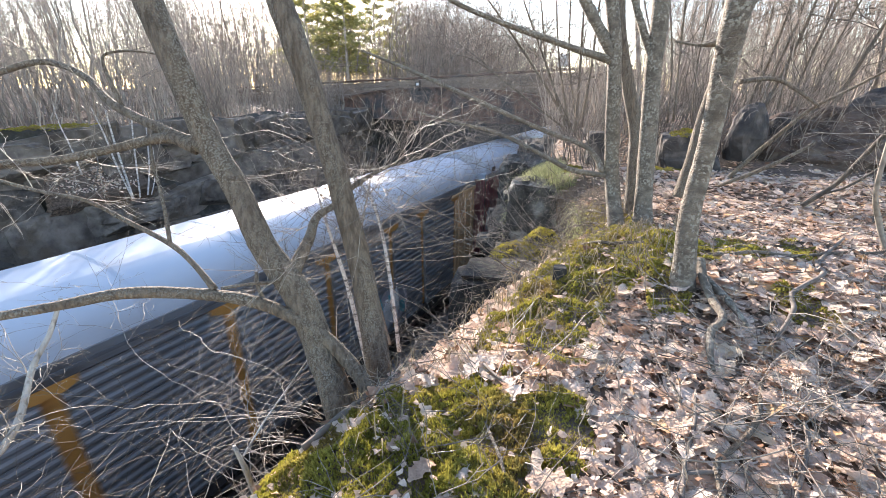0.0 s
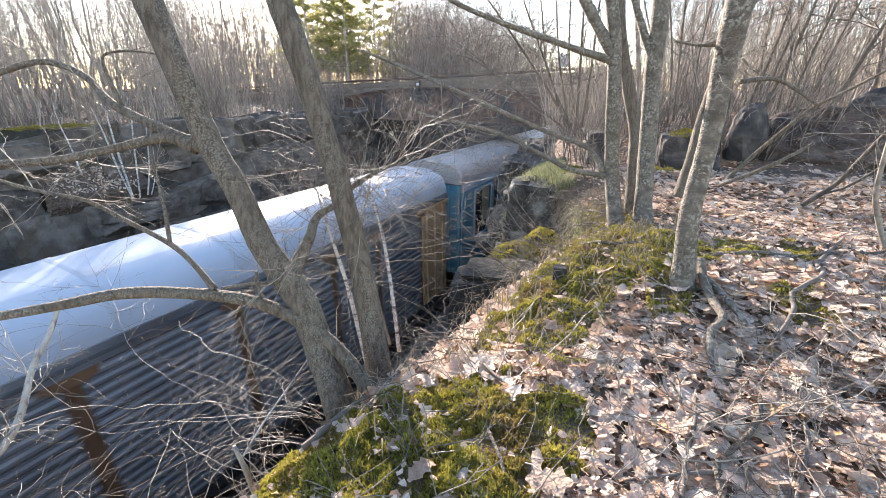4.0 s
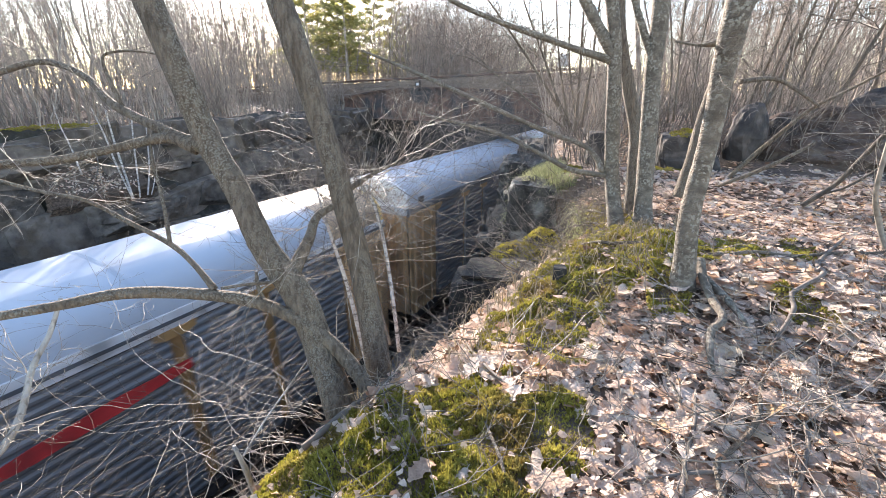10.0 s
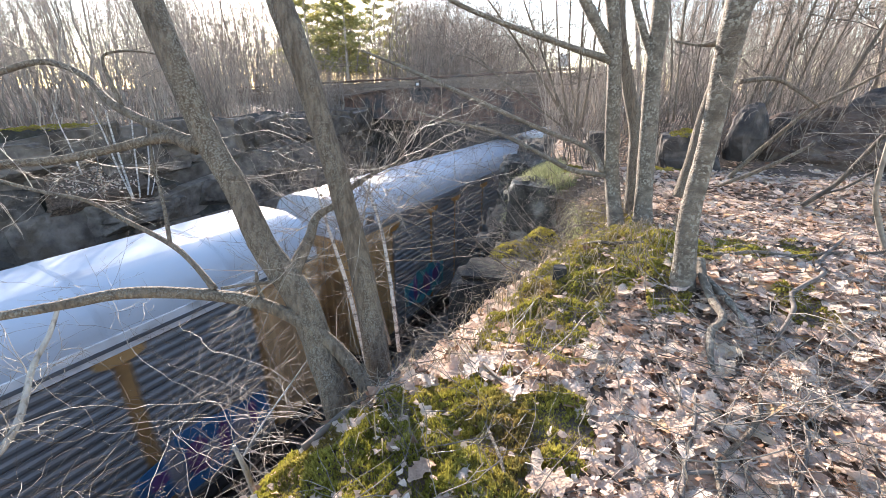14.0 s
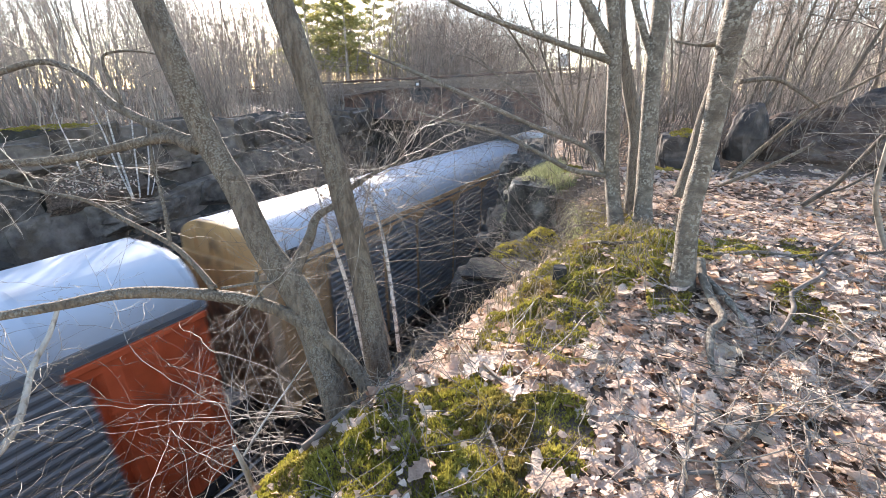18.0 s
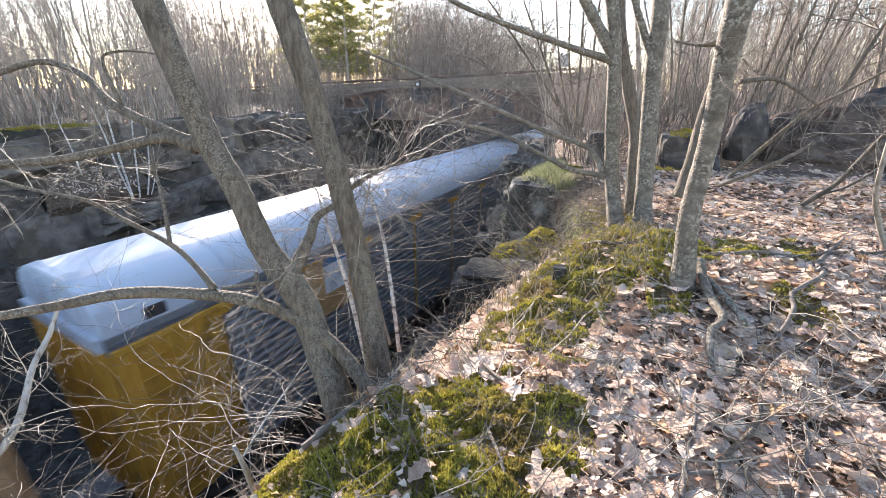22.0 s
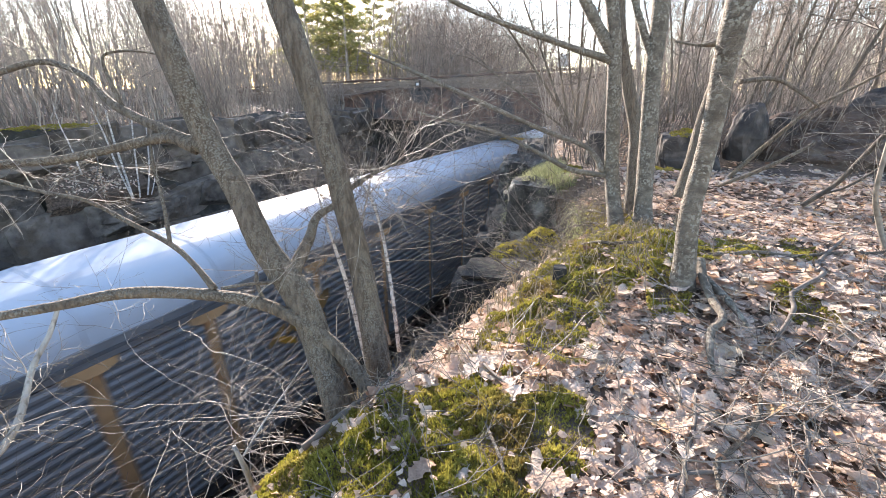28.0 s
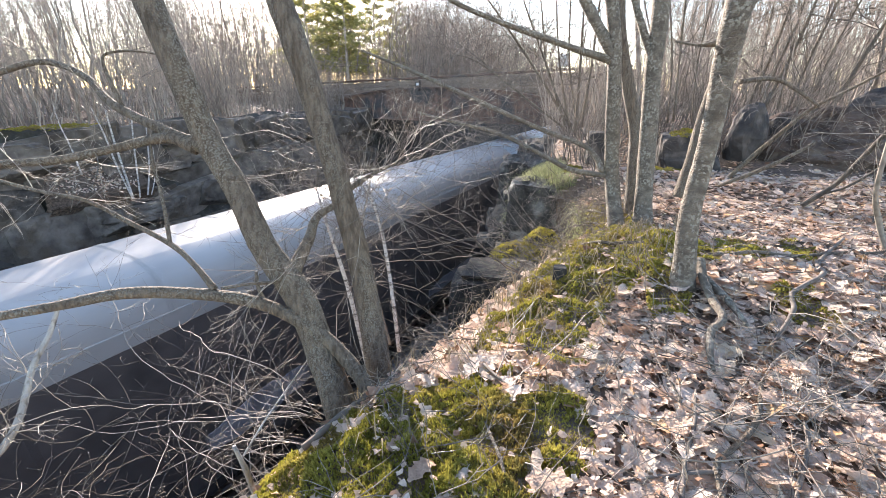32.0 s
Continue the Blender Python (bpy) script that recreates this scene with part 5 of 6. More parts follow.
near_tree("leaning_stem", LEAN2, M_TWIG, "thin pale leaning stem", "branch", 6, 15, 0.5)
near_tree("fallen_branch", LEAN3, M_BARK, "bare fallen branches across the dark rocks", "branch", 20, 16, 0.6, M_TWIG_DARK)


def clump(name, limbs, mat, label, seed, twigs=30, twig_len=1.2):
    t = thing(name, label, "shrub")
    rng = random.Random(seed)
    lines = []
    for i, l in enumerate(limbs):
        piece("stem", limb_mesh("stem", l, mat, 7, 0.08, seed + i, 4), t)
    for _ in range(twigs):
        c, r = smooth_line(rng.choice(limbs), 4)
        i = rng.randrange(3, len(c))
        spray(rng, c[i], (rng.gauss(0, 0.7), rng.gauss(0, 0.7), rng.uniform(0.2, 1.0)), twig_len * rng.uniform(0.5, 1.2), r[i] * 0.3 + 0.002, lines, 1, 0.4, 5, 0.0, 0.5, 4)
    tagged(piece("crown", tubes_mesh("crown", lines, M_TWIG_DARK, 3), t), kind="stuff")


clump("alder_shrub", ALDER1, M_BARK, "leaning grey alder stems behind dark boulders", 61, 110, 1.5)
clump("alder_shrub", ALDER2, M_BARK, "fan of thin bare alder stems beside the bridge", 62, 190, 1.5)
clump("alder_shrub", ALDER3, M_BARK, "thin upright bare alder stems in the thicket", 63, 80, 1.5)
clump("birch_clump", FBIRCH, M_BIRCH, "clump of thin white birches on a rock ledge", 64, 16, 0.8)


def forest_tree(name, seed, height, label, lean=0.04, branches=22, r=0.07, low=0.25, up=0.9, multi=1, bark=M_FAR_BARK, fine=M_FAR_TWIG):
    """A leafless tree or shrub of the woods behind."""
    rng = random.Random(seed)
    t = thing(name, label, "tree" if multi == 1 else "shrub", "bare woodland trees" if multi == 1 else "bare woodland shrubs")
    stems, twigs = [], []
    steps = (0, 0.15, 0.3, 0.45, 0.6, 0.75, 0.88, 1.0)
    for s in range(multi):
        a = rng.uniform(0, 6.28)
        k = lean * (1 if multi == 1 else rng.uniform(0.4, 1.8))
        h = height * (1 if s == 0 else rng.uniform(0.6, 1.0))
        off = 0.0 if multi == 1 else 0.15
        c = [(math.cos(a) * (k * h * q ** 1.3 + off) + rng.gauss(0, 0.07), math.sin(a) * (k * h * q ** 1.3 + off) + rng.gauss(0, 0.07), h * q - (0.4 if q == 0 else 0)) for q in steps]
        stems.append((c, [r * (1 - 0.85 * q) for q in steps]))
        for _ in range(branches):
            q = low + (1 - low) * rng.random() ** 0.9
            i = min(6, int(q * 7))
            b = np.array(c[i]) + (np.array(c[i + 1]) - np.array(c[i])) * (q * 7 - i)
            ang = rng.uniform(0, 6.28)
            w = (math.cos(ang), math.sin(ang), up * rng.uniform(0.6, 1.5))
            spray(rng, b, w, min(2.2, h * 0.22) * (1.25 - q) * rng.uniform(0.7, 1.4), min(0.012, r * 0.26) * (1.2 - q), twigs, 1, 0.35, 4, -0.1, 0.6, 2)
    piece("trunk", tubes_mesh("trunk", stems, bark, 5), t)
    piece("crown", tubes_mesh("crown", twigs, fine, 3), t)
    return t


def far_woods():
    """Uncounted stems of the woods beyond, thickened with distance to fit the camera's view."""
    rng = random.Random(99)
    lines = []
    n = 0
    while n < 3000:
        a, d = radians(rng.uniform(-32, 84)), 17 + 68 * rng.random()
        x, y = d * math.cos(a), -8.6 + d * math.sin(a)
        if n % 3:
            a, d = (radians(rng.uniform(30, 62)), rng.uniform(38, 75)) if n % 3 == 1 else (radians(rng.uniform(12, 34)), rng.uniform(34, 85))
            x, y = d * math.cos(a), -8.6 + d * math.sin(a)
        if n > 2300:
            a, d = (radians(rng.uniform(46, 82)), rng.uniform(30, 72)) if n % 2 else (radians(rng.uniform(4, 33)), rng.uniform(34, 80))
            x, y = d * math.cos(a), -8.6 + d * math.sin(a)
        elif n % 9 == 4:
            a, d = radians(rng.uniform(-24, 15)), rng.uniform(19, 60)
            x, y = d * math.cos(a), -8.6 + d * math.sin(a)
        if near_edge(x) - 0.4 < y < far_edge(x) + 1.5 or (19.5 < x < 29.5 and -7 < y < 25):
            continue
        n += 1
        h = rng.uniform(3.0, 8.0) if 36 < math.degrees(a) < 60 and d < 42 else rng.uniform(8, 13) if n > 2300 else rng.uniform(5, 14)
        z = ground_z(x, y)
        if 40 < math.degrees(a) < 56:
            h = min(h, 0.24 * d + 0.6)
        lx, ly = rng.gauss(0, 0.15) * h, rng.gauss(0, 0.15) * h
        r = rng.uniform(0.009, 0.026) if rng.random() < 0.85 else rng.uniform(0.035, 0.06)
        r *= max(1.0, d / 30)
        p = [np.array((x + lx * q ** 1.4 + rng.gauss(0, 0.22), y + ly * q ** 1.4 + rng.gauss(0, 0.22), z - 0.2 + h * q)) for q in (0, 0.3, 0.65, 1)]
        lines.append((p, [r, r * 0.8, r * 0.55, r * 0.2]))
        for _ in range(17):
            q = rng.uniform(0.06, 0.95)
            i = min(2, int(q * 3))
            b = p[i] + (p[i + 1] - p[i]) * (q * 3 - i)
            t = rng.uniform(0, 6.28)
            l = rng.uniform(0.5, 2.4)
            e = b + np.array((math.cos(t) * 0.75, math.sin(t) * 0.75, rng.uniform(-0.1, 0.75))) * l
            lines.append(([b, (b + e) / 2 + np.array((rng.gauss(0, 0.1), rng.gauss(0, 0.1), rng.gauss(0, 0.08))), e], [min(0.012, r * 0.35) * max(1, d / 30), min(0.009, r * 0.28) * max(1, d / 30), 0.003 * max(1, d / 20)]))
    woods = thing("far_woods", "dense leafless brown woods in the distance", "woods", kind="stuff")
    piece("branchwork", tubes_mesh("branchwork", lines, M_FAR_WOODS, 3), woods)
    # thin triangles as end shoots on every branch, added to imitate haze
    vs, fs = [], []
    for p, r in lines:
        if len(p) != 3:
            continue
        far = max(1.0, math.hypot(p[2][0], p[2][1] + 8.6) / 26)
        for _ in range(3):
            b = p[1] + (p[2] - p[1]) * rng.uniform(-0.6, 1.0)
            e = b + np.array((rng.gauss(0, 0.35), rng.gauss(0, 0.35), rng.uniform(0.0, 0.7))) * rng.uniform(0.6, 1.4)
            s = np.array((rng.gauss(0, 1), rng.gauss(0, 1), 0.0)) * 0.005 * far
            k = len(vs)
            vs += [b - s, b + s, e]
            fs.append((k, k + 1, k + 2))
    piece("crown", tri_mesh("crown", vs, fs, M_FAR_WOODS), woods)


def conifer(seed, height):
    rng = random.Random(seed)
    t = thing("pine", "green pine among the bare trees", "tree", "pines")
    piece("trunk", tubes_mesh("trunk", [([(0, 0, -0.4), (0.05, 0, height * 0.5), (0, 0, height)], [0.16, 0.1, 0.02])], M_FAR_BARK, 7), t)
    vs, fs, limbs = [], [], []
    for k in range(46):
        q = 0.2 + 0.8 * k / 46 + rng.uniform(-0.02, 0.02)
        a = rng.uniform(0, 6.28)
        l = height * 0.34 * (1.05 - q) ** 0.75 * rng.uniform(0.6, 1.15)
        b = np.array((0, 0, height * q))
        tip = b + np.array((math.cos(a) * l, math.sin(a) * l, l * rng.uniform(-0.05, 0.35)))
        limbs.append(([b, (b + tip) / 2 + np.array((0, 0, -0.06 * l)), tip], [0.03 * (1.2 - q), 0.018, 0.005]))
        for _ in range(210):
            u = rng.uniform(0.25, 1.0)
            p = b + (tip - b) * u + np.array((rng.gauss(0, 1), rng.gauss(0, 1), rng.gauss(0, 0.6))) * 0.11 * l * (1.2 - 0.5 * u)
            d = np.array((math.cos(a) + rng.gauss(0, 0.7), math.sin(a) + rng.gauss(0, 0.7), rng.gauss(0.35, 0.4))) * rng.uniform(0.1, 0.24)
            e = np.array((rng.gauss(0, 1), rng.gauss(0, 1), rng.gauss(0, 1))) * 0.03
            n = len(vs)
            vs += [p - e, p + e, p + d]
            fs.append((n, n + 1, n + 2))
    piece("branchwork", tubes_mesh("branchwork", limbs, M_FAR_BARK, 4), t)["kind"] = "stuff"
    piece("crown", tri_mesh("crown", vs, fs, M_NEEDLE), t)
    return t


def forest():
    rng = random.Random(21)
    protos = [forest_tree("bare_tree", 30 + i, 5.0 + 0.75 * i, "thin leafless young tree with upswept branches", 0.03 + 0.012 * i, 20, 0.04 + 0.005 * i, 0.12) for i in range(8)]
    shrubs = [forest_tree("bare_shrub", 50 + i, 2.6 + 0.5 * i, "leafless shrub with many leaning thin stems", 0.16, 6, 0.018, 0.2, 0.9, 6 + i) for i in range(4)]

    thicket = [forest_tree("dark_shrub", 70 + i, 2.0 + 0.5 * i, "dark twiggy leafless shrub in the thicket", 0.3, 9, 0.011, 0.1, 0.5, 6, M_TWIG_DARK, M_TWIG_DARK) for i in range(3)]

    def place(p, x, y):
        copy_thing(p, scaled(pose(x, y, ground_z(x, y) - 0.05, rng.uniform(-5, 5), rng.uniform(-5, 5), rng.uniform(0, 360)), 1, 1, 1))

    for _ in range(120):
        x = rng.uniform(-1, 40)
        y = float(far_edge(min(x, 21))) + 2.2 + rng.random() ** 1.4 * 22
        if 20 < x < 29 and y < 25:
            continue
        az = math.degrees(math.atan2(y + 8.6, x))
        place(rng.choice(protos[:3] if 38 < az < 58 else protos[2:]), x, y)
    for _ in range(105):
        x = rng.uniform(0, 20.5)
        place(rng.choice(shrubs), x, float(far_edge(x)) + 0.5 + rng.random() ** 1.5 * 6)
    for _ in range(28):
        x = rng.uniform(30, 60)
        y = rng.uniform(-24, 40)
        if -6 < y < 9:
            continue
        place(rng.choice(protos), x, y)
    for _ in range(110):
        x = rng.uniform(11.0, 30)
        y = -5.8 - rng.random() * 15
        if 20.5 < x < 28.5 and y > -8:
            continue
        place(rng.choice(protos + shrubs + shrubs), x, y)
    for _ in range(26):
        x = rng.uniform(10, 20.5)
        place(rng.choice(shrubs), x, float(near_edge(x)) - rng.uniform(-0.3, 1.6))
    for _ in range(46):
        x = rng.uniform(9.8, 15)
        place(rng.choice(thicket), x, rng.uniform(-14.5, -6.6))
    for x, y in ((9.3, -7.6), (8.4, -7.3), (9.6, -8.2), (10.0, -8.6), (9.9, -9.3), (10.9, -9.9), (6.9, -7.7), (9.2, -6.9), (8.9, -6.5), (9.8, -6.8)):
        place(thicket[0], x, y)
    for p in thicket:
        x = rng.uniform(16, 20)
        p.matrix_world = pose(x, -11, ground_z(x, -11))
    for p in protos + shrubs:
        x = rng.uniform(34, 50)
        p.matrix_world = pose(x, 14 + rng.uniform(0, 10), ground_z(x, 18))
    pine = conifer(77, 11.0)
    pine.matrix_world = pose(31, 18.5, ground_z(31, 18.5))
    for x, y in ((34.5, 24.0), (29.5, 21.5), (38, 20.5), (44, 22), (33, 21), (40, 26)):
        copy_thing(pine, pose(x, y, ground_z(x, y), 0, 0, rng.uniform(0, 360)))
    post = thing("fence_post", "short dark weathered wooden post in the thicket", "post", at=(13.4, -12.8, 7.6))
    piece("shaft", Mesher().box(-0.09, 0.09, -0.09, 0.09, -0.4, 2.1, 0.015).done("shaft", M_UNDER), post)


forest()
far_woods()


# ---- leaf litter, moss, twigs on the bank ----
def oak_leaf(rng, size, simple=False):
    """Outline of a lobed leaf, curled; returns points and triangles."""
    wide, lobes = rng.uniform(0.26, 0.36), rng.uniform(3.2, 4.2)
    half = []
    for i in range(14):
        a = i / 13
        half.append((a, 0.008 if a < 0.1 else max(0.02, wide * math.sin(math.pi * min(1, (a - 0.08) / 0.95) ** 0.85) ** 0.7 * (0.74 + 0.26 * math.sin(6.283 * lobes * a)))))
    if simple:
        half = [(0.0, 0.03), (0.3, 0.24), (0.55, 0.2), (0.75, 0.26), (1.0, 0.05)] if simple == 2 else [(0.0, 0.02), (0.2, 0.2), (0.32, 0.13), (0.48, 0.31), (0.6, 0.19), (0.76, 0.27), (0.88, 0.14), (1.0, 0.04)]
    curl, fold, twist, crease = rng.uniform(-0.4, 0.6), rng.uniform(-0.25, 0.38), rng.uniform(-0.4, 0.4), rng.uniform(0.01, 0.04)
    v, f = [], []
    for i, (a, b) in enumerate(half):
        jig = rng.uniform(0.85, 1.15)
        x = (a - 0.5) * size
        zc = curl * size * (a - 0.5) ** 2
        for s in (-1, 0, 1):
            w = s * b * jig * size
            v.append((x, w, zc + fold * abs(w) * 0.8 + twist * w * (a - 0.5) + rng.uniform(-1, 1) * crease * size * (0.3 if s == 0 else 1)))
    for i in range(len(half) - 1):
        k = i * 3
        f += [(k, k + 1, k + 4), (k, k + 4, k + 3), (k + 1, k + 2, k + 5), (k + 1, k + 5, k + 4)]
    return np.array(v), np.array(f)


MOSS_SPOTS = [(0.85, -7.68, 0.55, 0.38), (1.2, -7.95, 0.5, 0.35), (1.3, -8.3, 0.3, 0.22), (3.3, -8.25, 1.0, 0.55), (3.5, -8.8, 0.45, 0.35), (2.8, -9.45, 0.22, 0.14), (3.85, -9.25, 0.35, 0.2), (2.4, -7.85, 0.8, 0.16), (4.5, -8.15, 0.9, 0.4), (0.5, -7.4, 0.6, 0.25), (1.1, -8.15, 0.5, 0.3), (2.3, -8.2, 0.6, 0.26), (2.75, -8.75, 0.35, 0.15), (0.95, -7.35, 0.5, 0.16), (4.0, -9.65, 0.3, 0.12), (7.9, -6.85, 0.7, 0.3), (5.4, -7.75, 0.6, 0.26), (8.3, -8.6, 0.4, 0.25)]


def mossy(x, y):
    m = max(1.15 - math.hypot((x - a) / c, (y - b) / d) for a, b, c, d in MOSS_SPOTS)
    return m + 0.35 * fbm(x, y, 2.6, 3, 4.4)


def litter():
    rng = random.Random(8)
    vs, fs, n = [], [], 0
    singles = []
    bank = thing("leaf_litter", "thick layer of dry brown oak leaves on the bank", "fallen leaves", kind="stuff")
    shapes = [oak_leaf(rng, 1.0) for _ in range(14)]
    rough = [oak_leaf(rng, 1.0, 2) for _ in range(10)]
    plain = [oak_leaf(rng, 1.0, True) for _ in range(10)]
    small = [mesh("leaf", v, f, M_LEAF, True) for v, f in shapes[:8]]
    zones = [(11500, -1.6, 3.4, -12.4, -6.9, 0), (8000, 3.2, 8.6, -13, -7.2, 1), (4500, 7, 16, -16, -5.5, 1), (5200, -8, 1.2, -16, -6.7, 2), (4200, 0, 9, -20, -10, 2), (1500, 9, 24, -22, -6, 2), (2200, -5, 20, 6.8, 16, 2)]
    for count, x0, x1, y0, y1, far in zones:
        for _ in range(count):
            x, y = rng.uniform(x0, x1), rng.uniform(y0, y1)
            if (near_edge(x) - 0.02 < y < far_edge(x) + 0.2):
                continue
            if far == 0 and max((0.4 - x) / 2.2, (-10.4 - y) / 2.2) + 0.5 * fbm(x, y, 0.9, 3, 2.0) > rng.uniform(0.0, 1.0):
                continue
            if far == 2 and math.hypot(x - 2, (y + 8.6) * 1.2) / 16 + 0.5 * fbm(x, y, 0.5, 3, 8.0) > rng.uniform(0.4, 1.1) and y < 0:
                continue
            mo = mossy(x, y)
            if mo > 0.22 and rng.random() < 0.95:
                continue
            if math.hypot(x, y + 8.6) < 0.3:
                continue
            s = rng.uniform(0.05, 0.11) if rng.random() < 0.35 else rng.uniform(0.1, 0.19) * (1 if x < 4 else 0.8)
            lean = 9 if rng.random() < 0.75 else 24
            m = pose(x, y, ground_z(x, y) + 0.004 + rng.uniform(0.0, 0.024) + s * 0.1 * rng.random(), rng.gauss(0, lean), rng.gauss(0, lean), rng.uniform(0, 360))
            if x < 1.7 and not far and len(singles) < 260 and rng.random() < 0.3:
                singles.append(1)
                piece("leaf", rng.choice(small), bank, scaled(m, s, s, s))
                continue
            v, f = rng.choice(rough if far == 2 or x > 5 or x < 0 or y < -11 else plain if far or x > 2.7 or s < 0.08 else shapes)
            w = np.array(m)
            vs.append((v * s) @ w[:3, :3].T + w[:3, 3])
            fs.append(f + n)
            n += len(v)
    # torn scraps between the whole leaves
    scraps = []
    for _ in range(12):
        k = rng.randrange(5, 8)
        ring = [np.array((math.cos(6.283 * i / k) * rng.uniform(0.35, 1.0), math.sin(6.283 * i / k) * rng.uniform(0.25, 0.7), rng.uniform(-0.25, 0.25))) for i in range(k)]
        scraps.append((np.array([np.zeros(3)] + ring), np.array([(0, i + 1, (i + 1) % k + 1) for i in range(k)])))
    for k in range(26000):
        x = 0.2 + 5.5 * rng.random() ** 1.6
        y = rng.uniform(-11.5, -7.2)
        if y > near_edge(x) - 0.03 or math.hypot(x, y + 8.6) < 0.3:
            continue
        if mossy(x, y) > 0.15 and rng.random() < 0.9:
            continue
        s = rng.uniform(0.008, 0.035)
        m = np.array(pose(x, y, ground_z(x, y) + rng.uniform(0.006, 0.045), rng.gauss(0, 22), rng.gauss(0, 22), rng.uniform(0, 360)))
        v, f = rng.choice(scraps)
        vs.append((v * s) @ m[:3, :3].T + m[:3, 3])
        fs.append(f + n)
        n += len(v)
    # leaves caught on the earth ledge of the far face
    shelf = ROCKS[0]
    bpy.context.view_layer.update()
    back = shelf.matrix_world.inverted()
    for _ in range(1100):
        x, y = 5.5 + rng.gauss(0, 0.6), rng.uniform(5.5, 6.8)
        hit, p, nor, _i = shelf.ray_cast(back @ Vector((x, y, 9)), back.to_3x3() @ Vector((0, 0, -1)))
        if not hit or rng.random() > 0.65 + fbm(x, y, 2.0, 2, 5.0):
            continue
        p, nor = shelf.matrix_world @ p, shelf.matrix_world.to_3x3() @ nor
        s = rng.uniform(0.05, 0.1)
        m = Matrix.Translation(p + nor * 0.02) @ (nor.to_track_quat("Z", "Y") @ Euler((rng.gauss(0, 0.2), rng.gauss(0, 0.2), rng.uniform(0, 6.28))).to_quaternion()).to_matrix().to_4x4()
        v, f = rng.choice(rough)
        w = np.array(m)
        vs.append((v * s) @ w[:3, :3].T + w[:3, 3])
        fs.append(f + n)
        n += len(v)
    piece("leaf_carpet", tri_mesh("leaf_carpet", np.concatenate(vs), np.concatenate(fs), M_LEAF, True), bank)


def moss():
    rng = np.random.RandomState(5)
    pts = []
    for a, b, c, d in MOSS_SPOTS:
        k = int(44000 * c * d)
        for _ in range(k):
            x, y = a + rng.uniform(-1.3, 1.3) * c, b + rng.uniform(-1.3, 1.3) * d
            if mossy(x, y) > 0.12 and y < near_edge(x) + 0.12:
                pts.append((x, y, ground_z(x, y) + 0.06 * max(0, fbm(x, y, 7, 3, 1.0) + 0.35)))
    # cushions on the slab, on the low block and on the upright rock
    for cx, cy, cz, a, b, c in ((4.95, -7.0, 6.44, 0.42, 0.34, 0.17), (5.35, -7.25, 6.5, 0.4, 0.3, 0.24), (8.75, -8.85, 7.79, 0.42, 0.36, 0.1), (7.3, -6.6, 6.95, 0.4, 0.35, 0.1), (5.2, 7.0, 7.52, 1.5, 0.4, 0.12), (2.2, 6.8, 7.2, 1.4, 0.3, 0.12)):
        for _ in range(int(26000 * a * b)):
            u, w = rng.uniform(-1, 1), rng.uniform(-1, 1)
            if u * u + w * w + 0.5 * fbm(cx + u, cy + w, 2.5, 2, 6.1) < 0.85:
                pts.append((cx + u * a, cy + w * b, cz + c * (1 - u * u - w * w) + 0.05 * fbm(cx + u * a, cy + w * b, 7, 2, 3.3)))
    p = np.array(pts)
    vs, fs, n = [], [], 0
    for k in range(3):
        a = rng.uniform(0, 6.28, len(p))
        h = rng.uniform(0.006, 0.02, len(p))
        tilt = rng.uniform(0.1, 0.9, len(p))
        d = np.stack([np.cos(a) * tilt, np.sin(a) * tilt, np.ones(len(p))], 1) * h[:, None]
        e = np.stack([-np.sin(a), np.cos(a), np.zeros(len(p))], 1) * 0.006
        base = p - np.array((0, 0, 0.008))
        tri = np.stack([base - e, base + e, base + d], 1).reshape(-1, 3)
        vs.append(tri)
        fs.append(np.arange(len(tri)).reshape(-1, 3) + n)
        n += len(tri)
    whole("moss", tri_mesh("moss", np.concatenate(vs), np.concatenate(fs), M_MOSS), "bright yellow-green moss cushions on the bank", "moss", kind="stuff")


def ground_twigs():
    rng = random.Random(12)
    for k in range(8):
        lines = []
        for _ in range(190 if k < 2 else 28 if k > 5 else 110):
            x, y = 0.4 + 6.5 * rng.random() ** 1.5, rng.uniform(-11.5, -7.5)
            if k > 2:
                x, y = 1.9 + rng.gauss(0, 0.7), -9.25 + rng.gauss(0, 0.5)
            if k == 5:
                x = rng.uniform(1.2, 4.2)
                y = float(near_edge(x)) - rng.uniform(0.06, 0.5)
            if k > 5:
                x, y = 1.75 + rng.gauss(0, 0.6), -9.55 + rng.gauss(0, 0.4)
            if y > near_edge(x) - 0.05:
                continue
            a = rng.uniform(0, 6.28) if k < 6 else rng.gauss(2.5, 0.5)
            spray(rng, (x, y, ground_z(x, y) + 0.05), (math.cos(a), math.sin(a), rng.uniform(-0.02, 0.12)), rng.uniform(0.15, 0.7) if k < 6 else rng.uniform(0.4, 1.0), rng.uniform(0.001, 0.004) if k < 6 else rng.uniform(0.002, 0.0045), lines, 1, 0.9 if k < 6 else 0.5, 3)
        whole("fallen_twigs", tubes_mesh("fallen_twigs", lines, M_TWIG if k in (0, 2, 4, 6) else M_TWIG_DARK, 3), "scattered dry twigs on the leaves", "twigs", kind="stuff")


